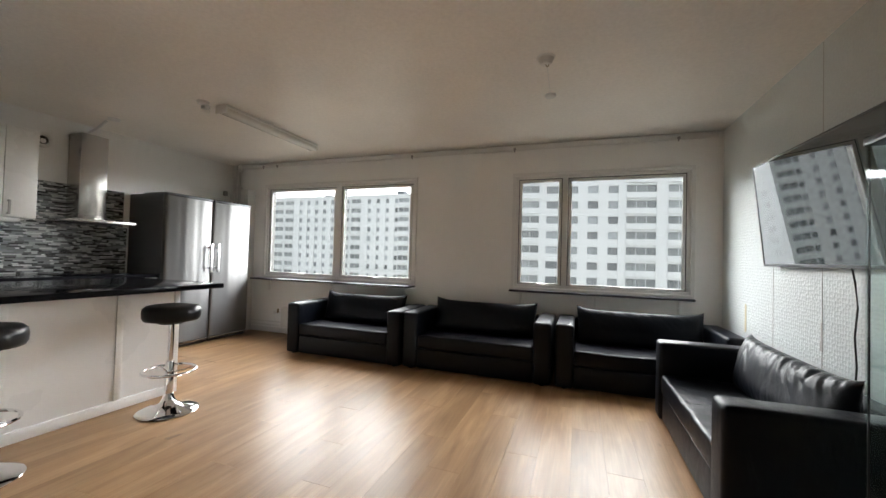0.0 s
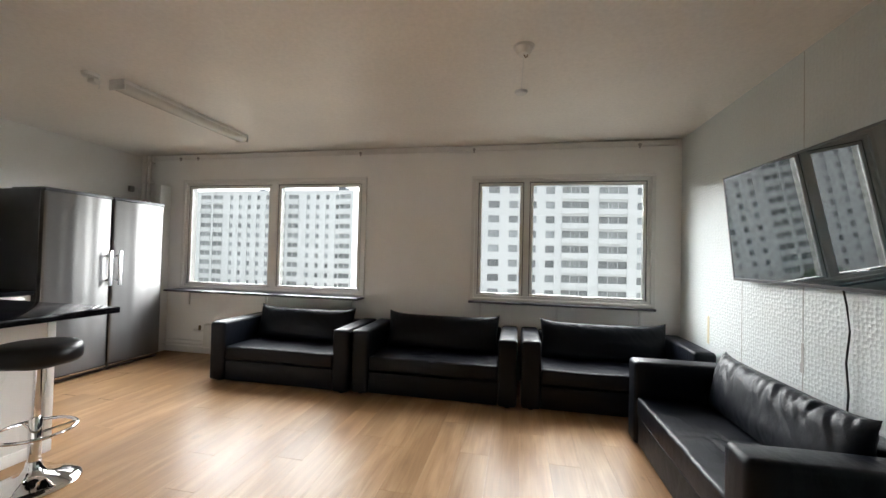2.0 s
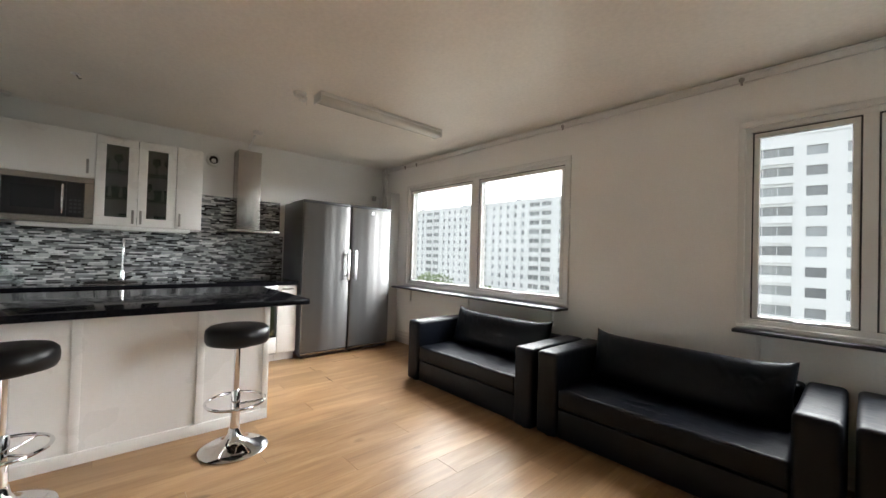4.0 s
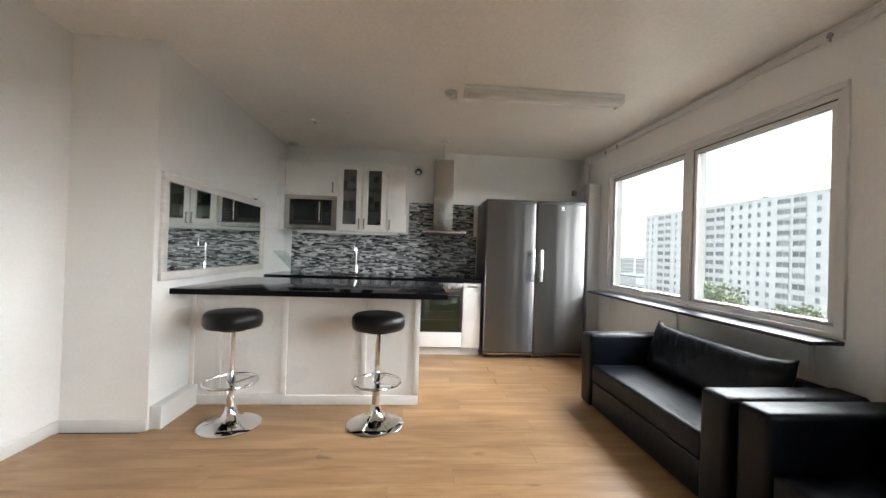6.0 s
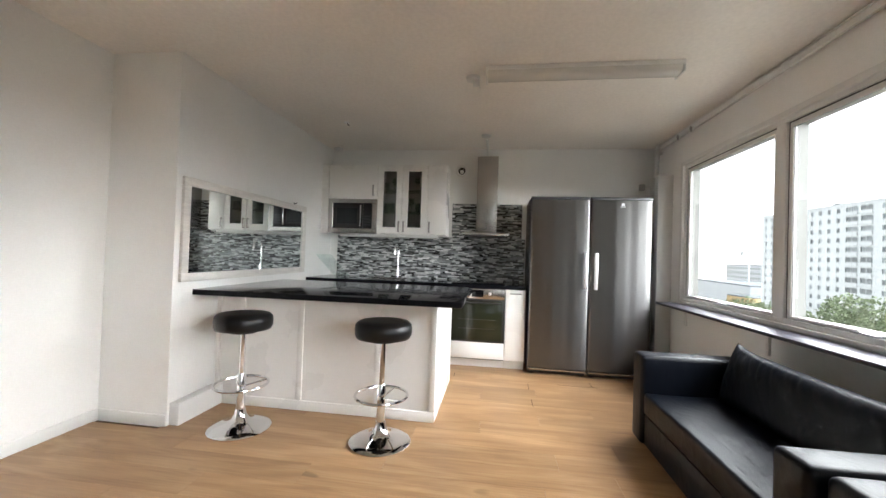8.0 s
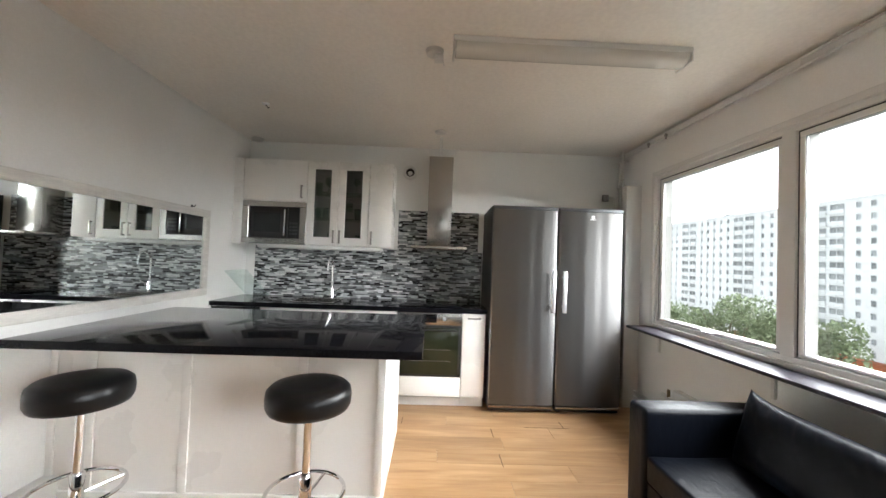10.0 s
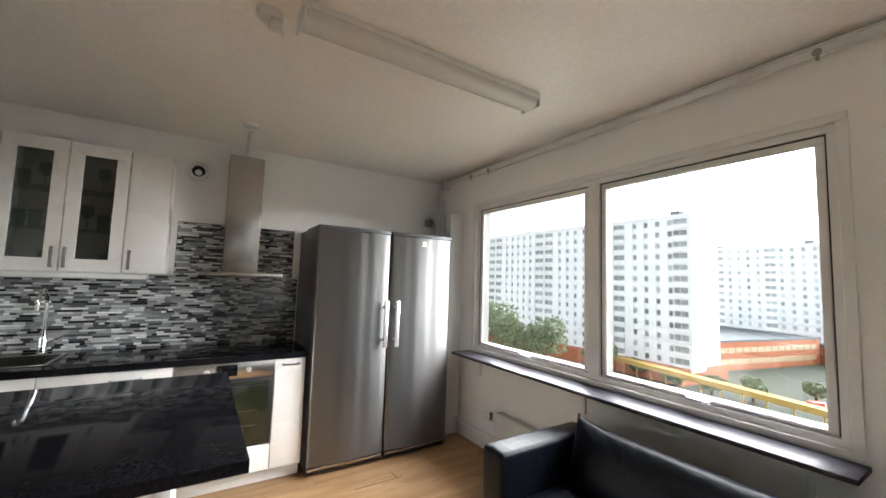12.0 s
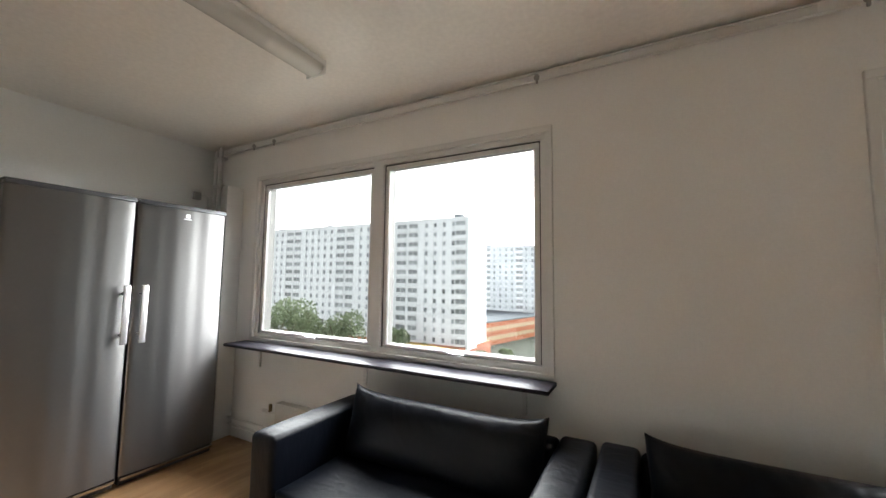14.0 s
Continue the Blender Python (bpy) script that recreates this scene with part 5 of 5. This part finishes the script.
# far low buildings seen past the long slab
far = (
    ("office_block", [(-300, 170), (-225, 158), (-221, 182), (-298, 196)], E0 - 0.6, M_FACADE2, "long low white office block in the distance"),
    ("pale_hall", [(-235, 118), (-178, 112), (-172, 134), (-230, 142)], E0 - 9.5, M_FACADE2, "low pale hall behind the trees"),
    ("yellow_house", [(-180, 104), (-166, 106), (-168, 120), (-182, 118)], E0 - 13.5, node_mat("yellow_render", (0.42, 0.30, 0.16), 0.8), "yellow rendered house among the trees"),
    ("distant_block", [(-232, 150), (-218, 148), (-214, 162), (-230, 165)], E0 + 4.5, M_FACADE2, "pale distant apartment block"),
)
for nm, pts, z1, mt, lb in far:
    b = low_block(nm, pts, GB, z1, mt, lb)
    if nm in ("office_block", "distant_block"):
        bm = bmesh.new()
        dv = Vector((pts[1][0] - pts[0][0], pts[1][1] - pts[0][1]))
        ln = dv.length
        dv.normalize()
        nv = Vector((dv.y, -dv.x))
        z = z1 - 1.2
        while z > GB + 2:
            u = 1.5
            while u < ln - 2.5:
                p0, p1 = dv * u + nv * 0.05, dv * (u + 2.0) + nv * 0.05
                bm.faces.new([bm.verts.new((p.x, p.y, zz)) for p, zz in ((p0, z - 1.3), (p1, z - 1.3), (p1, z), (p0, z))])
                u += 3.4
            z -= 3.0
        part("window", bm, M_WIN, b, "rows of small dark windows", smooth=0)

cr = thing("tower_crane", (-196, 122, GB), "thin grey tower crane in the distance", "crane")
bm = bmesh.new()
add_quad_box(bm, -0.3, 0.3, -0.3, 0.3, 0, 29)
part("mast", bm, M_FACADE2, cr, smooth=0)
bm = bmesh.new()
add_quad_box(bm, -5, 16, -0.25, 0.25, 29, 29.5)
add_quad_box(bm, -5, -3, -0.8, 0.8, 27.2, 29)
part("jib", bm, M_FACADE2, cr, smooth=0)


def tree(loc, h, r, seed, label="leafy green deciduous tree in front of the tower blocks"):
    t = thing("tree", loc, label, "tree", "trees outside")
    rg = random.Random(seed)
    bm = bmesh.new()
    add_cyl(bm, (0, 0, h * 0.3), 0.35, h * 0.6, "z", 0.15, 8)
    for k in range(6):
        a = rg.random() * 6.28
        add_tube(bm, [(0, 0, h * 0.3), (r * 0.3 * math.cos(a), r * 0.3 * math.sin(a), h * 0.5), (r * 0.6 * math.cos(a), r * 0.6 * math.sin(a), h * (0.62 + 0.15 * rg.random()))], 0.1, 5)
    part("trunk", bm, M_BARK, t)
    verts, faces = [], []
    lobes = [(Vector((rg.uniform(-1, 1) * r * 0.55, rg.uniform(-1, 1) * r * 0.55, h * rg.uniform(0.5, 0.82))), r * rg.uniform(0.32, 0.55)) for _ in range(11)]
    for _ in range(4200):
        c, q = lobes[rg.randrange(len(lobes))]
        v = Vector((rg.gauss(0, 1), rg.gauss(0, 1), rg.gauss(0, 1))).normalized() * q * rg.uniform(0.72, 1.08)
        p = c + v
        s = rg.uniform(0.16, 0.38)
        a = Vector((rg.gauss(0, 1), rg.gauss(0, 1), rg.gauss(0, 1))).normalized()
        b = a.cross(Vector((rg.gauss(0, 1), rg.gauss(0, 1), rg.gauss(0, 1)))).normalized()
        k = len(verts)
        verts += [p - a * s, p - b * s * 0.6, p + a * s, p + b * s * 0.6]
        faces.append((k, k + 1, k + 2, k + 3))
    me = bpy.data.meshes.new("crown")
    me.from_pydata([tuple(v) for v in verts], [], faces)
    me.materials.append(M_LEAF)
    c = new("crown", me)
    c.parent = t
    tagged(c, "dense green crown", kind="stuff")
    return t


for i, (az, dist, top, r) in enumerate(((56.5, 100, -7.0, 6.5), (51.5, 92, -4.3, 6.5), (47.0, 95, -6.5, 6.0), (43.0, 92, -7.6, 5.0), (62.0, 88, -8.0, 6.0), (35.5, 101, -12.5, 3.5), (66.0, 95, -9.5, 6), (59.5, 112, -8.8, 6), (70.0, 108, -8.5, 7), (74.5, 116, -9.0, 7))):
    x, y = -1.5 - dist * math.sin(radians(az)), 4.2 + dist * math.cos(radians(az))
    tree((x, y, GB), E0 + top - GB + 1.0, r, 10 + i)
rg = random.Random(9)
for i in range(7):
    tree((-58 + i * 7.5 + rg.uniform(-2, 2), 104 + rg.uniform(-3, 14) if i > 2 else 99, GB), rg.uniform(4, 6), rg.uniform(2.0, 2.8), 40 + i, "small round street tree beside the yard")


def car(loc, rz, col, label):
    c = thing("car", loc, label, "car", "parked cars outside", rz)
    bm = bmesh.new()
    add_box(bm, -2.1, 2.1, -0.85, 0.85, 0.3, 0.85, 0.12, 2)
    add_box(bm, -1.2, 1.3, -0.75, 0.75, 0.85, 1.4, 0.2, 2)
    part("body", bm, col, c)
    for x in (-1.3, 1.3):
        for y in (-0.8, 0.8):
            bm = bmesh.new()
            add_cyl(bm, (x, y, 0.31), 0.31, 0.2, "y", n=14)
            part("wheel", bm, M_RUBBER, c)


M_RED = plain("red_car_paint", (0.5, 0.03, 0.03), 0.3)
for i, (x, y, mt, lb) in enumerate(((-27, 108, M_RED, "small red parked car"), (-24, 115, M_CLAY, "white parked hatchback car"), (-30, 122, M_DKGREY, "dark grey parked car"), (-22, 103, M_CLAY, "white parked van-like car"))):
    car((x, y, GZ + 0.12), 60 + 12 * i, mt, lb)

# ---- floor boards ----
BW, BL = 0.19, 1.286
bmb = bmesh.new()
add_box(bmb, 0.0003, BW - 0.0003, 0.0007, BL - 0.0007, -0.0098, 0.0, 0.0003, 1)
full = to_mesh("board", bmb, M_FLOOR, 0)
rg = random.Random(12)
x, row = X0 + 0.01, 0
offs = {}
while x < X1 - 0.005:
    y = (YB if x > EX - 0.1 else YP if x > PX - 0.1 else YS) - (row * 0.43 + rg.random() * 0.1) % BL
    w = min(BW, X1 - 0.002 - x)
    while y < YN - 0.005:
        y0 = max(y, (YB if x > EX - 0.1 else YP - 0.05 if x > PX - 0.1 else YS - 0.05))
        y1 = min(y + BL, YN - 0.002)
        if y1 - y0 > 0.02:
            piece("board", full, floor, (x, y0, 0.0), (w / BW, (y1 - y0) / BL, 1))
        y += BL
    x += BW
    row += 1

# ---- mosaic splashback ----
sp = thing("splashback", (X0, 0, 0), "grey, white and black glass strip mosaic behind the worktop", "tiled splashback")
part("grout_bed", box(0.0005, 0.005, YS + 0.10, 4.66, 0.90, 1.425), M_GROUT, sp)
part("grout_bed", box(0.0005, 0.005, 3.755, 4.615, 1.4255, 1.85), M_GROUT, sp)
RH = 0.0152
tm = {}
for k, mt in enumerate(M_TILES):
    tb = bmesh.new()
    add_box(tb, 0, 0.006, 0.0008, 0.9992, 0.0008, 0.0144, 0.0, 1)
    tm[k] = to_mesh("tile", tb, mt, 0)
rg = random.Random(21)
rest = {k: bmesh.new() for k in tm}
weights = [2.2, 3.0, 4.2, 3.6, 3.2, 2.3]
tiles = []
nrow = int((1.85 - 0.902) / RH)
for r in range(nrow):
    z = 0.902 + r * RH
    a, b = (YS + 0.102, 4.658) if z < 1.425 - RH else (3.757, 4.613)
    y = a - rg.random() * 0.08
    last = -1
    while y < b:
        ln = rg.choice((0.03, 0.045, 0.06, 0.08, 0.10, 0.14))
        k = rg.choices(range(6), weights)[0]
        if k == last:
            k = (k + 2) % 6
        last = k
        y0, y1 = max(y, a), min(y + ln, b)
        if y1 - y0 > 0.006:
            tiles.append((y0, y1, z, k))
        y += ln
tiles.sort(key=lambda q: abs(q[0] - 3.6) + abs(q[2] - 1.2))
for i, (y0, y1, z, k) in enumerate(tiles):
    if i < 300:
        piece("tile", tm[k], sp, (0.0052, y0, z), (1, y1 - y0, 1))
    else:
        add_quad_box(rest[k], 0.0052, 0.0112, y0 + 0.0008, y1 - 0.0008, z + 0.0008, z + 0.0144)
for k, b in rest.items():
    o = part("mosaic_strip", b, M_TILES[k], sp, smooth=0)
    o["kind"] = "stuff"

for x0, x1, y0, y1 in ((-4.54, -4.42, 3.928, 3.932), (-4.36, -4.21, 4.645, 4.649), (-3.96, -3.80, 4.643, 4.647), (-4.398, -4.394, 4.93, 5.30), (-4.52, -4.40, 5.248, 5.252)):
    single("floor_gap", box(x0, x1, y0, y1, 0.0002, 0.0008), plain("gap_shadow", (0.02, 0.012, 0.008), 0.9), "open dark joint between laminate boards", kind="structure", smooth=0)
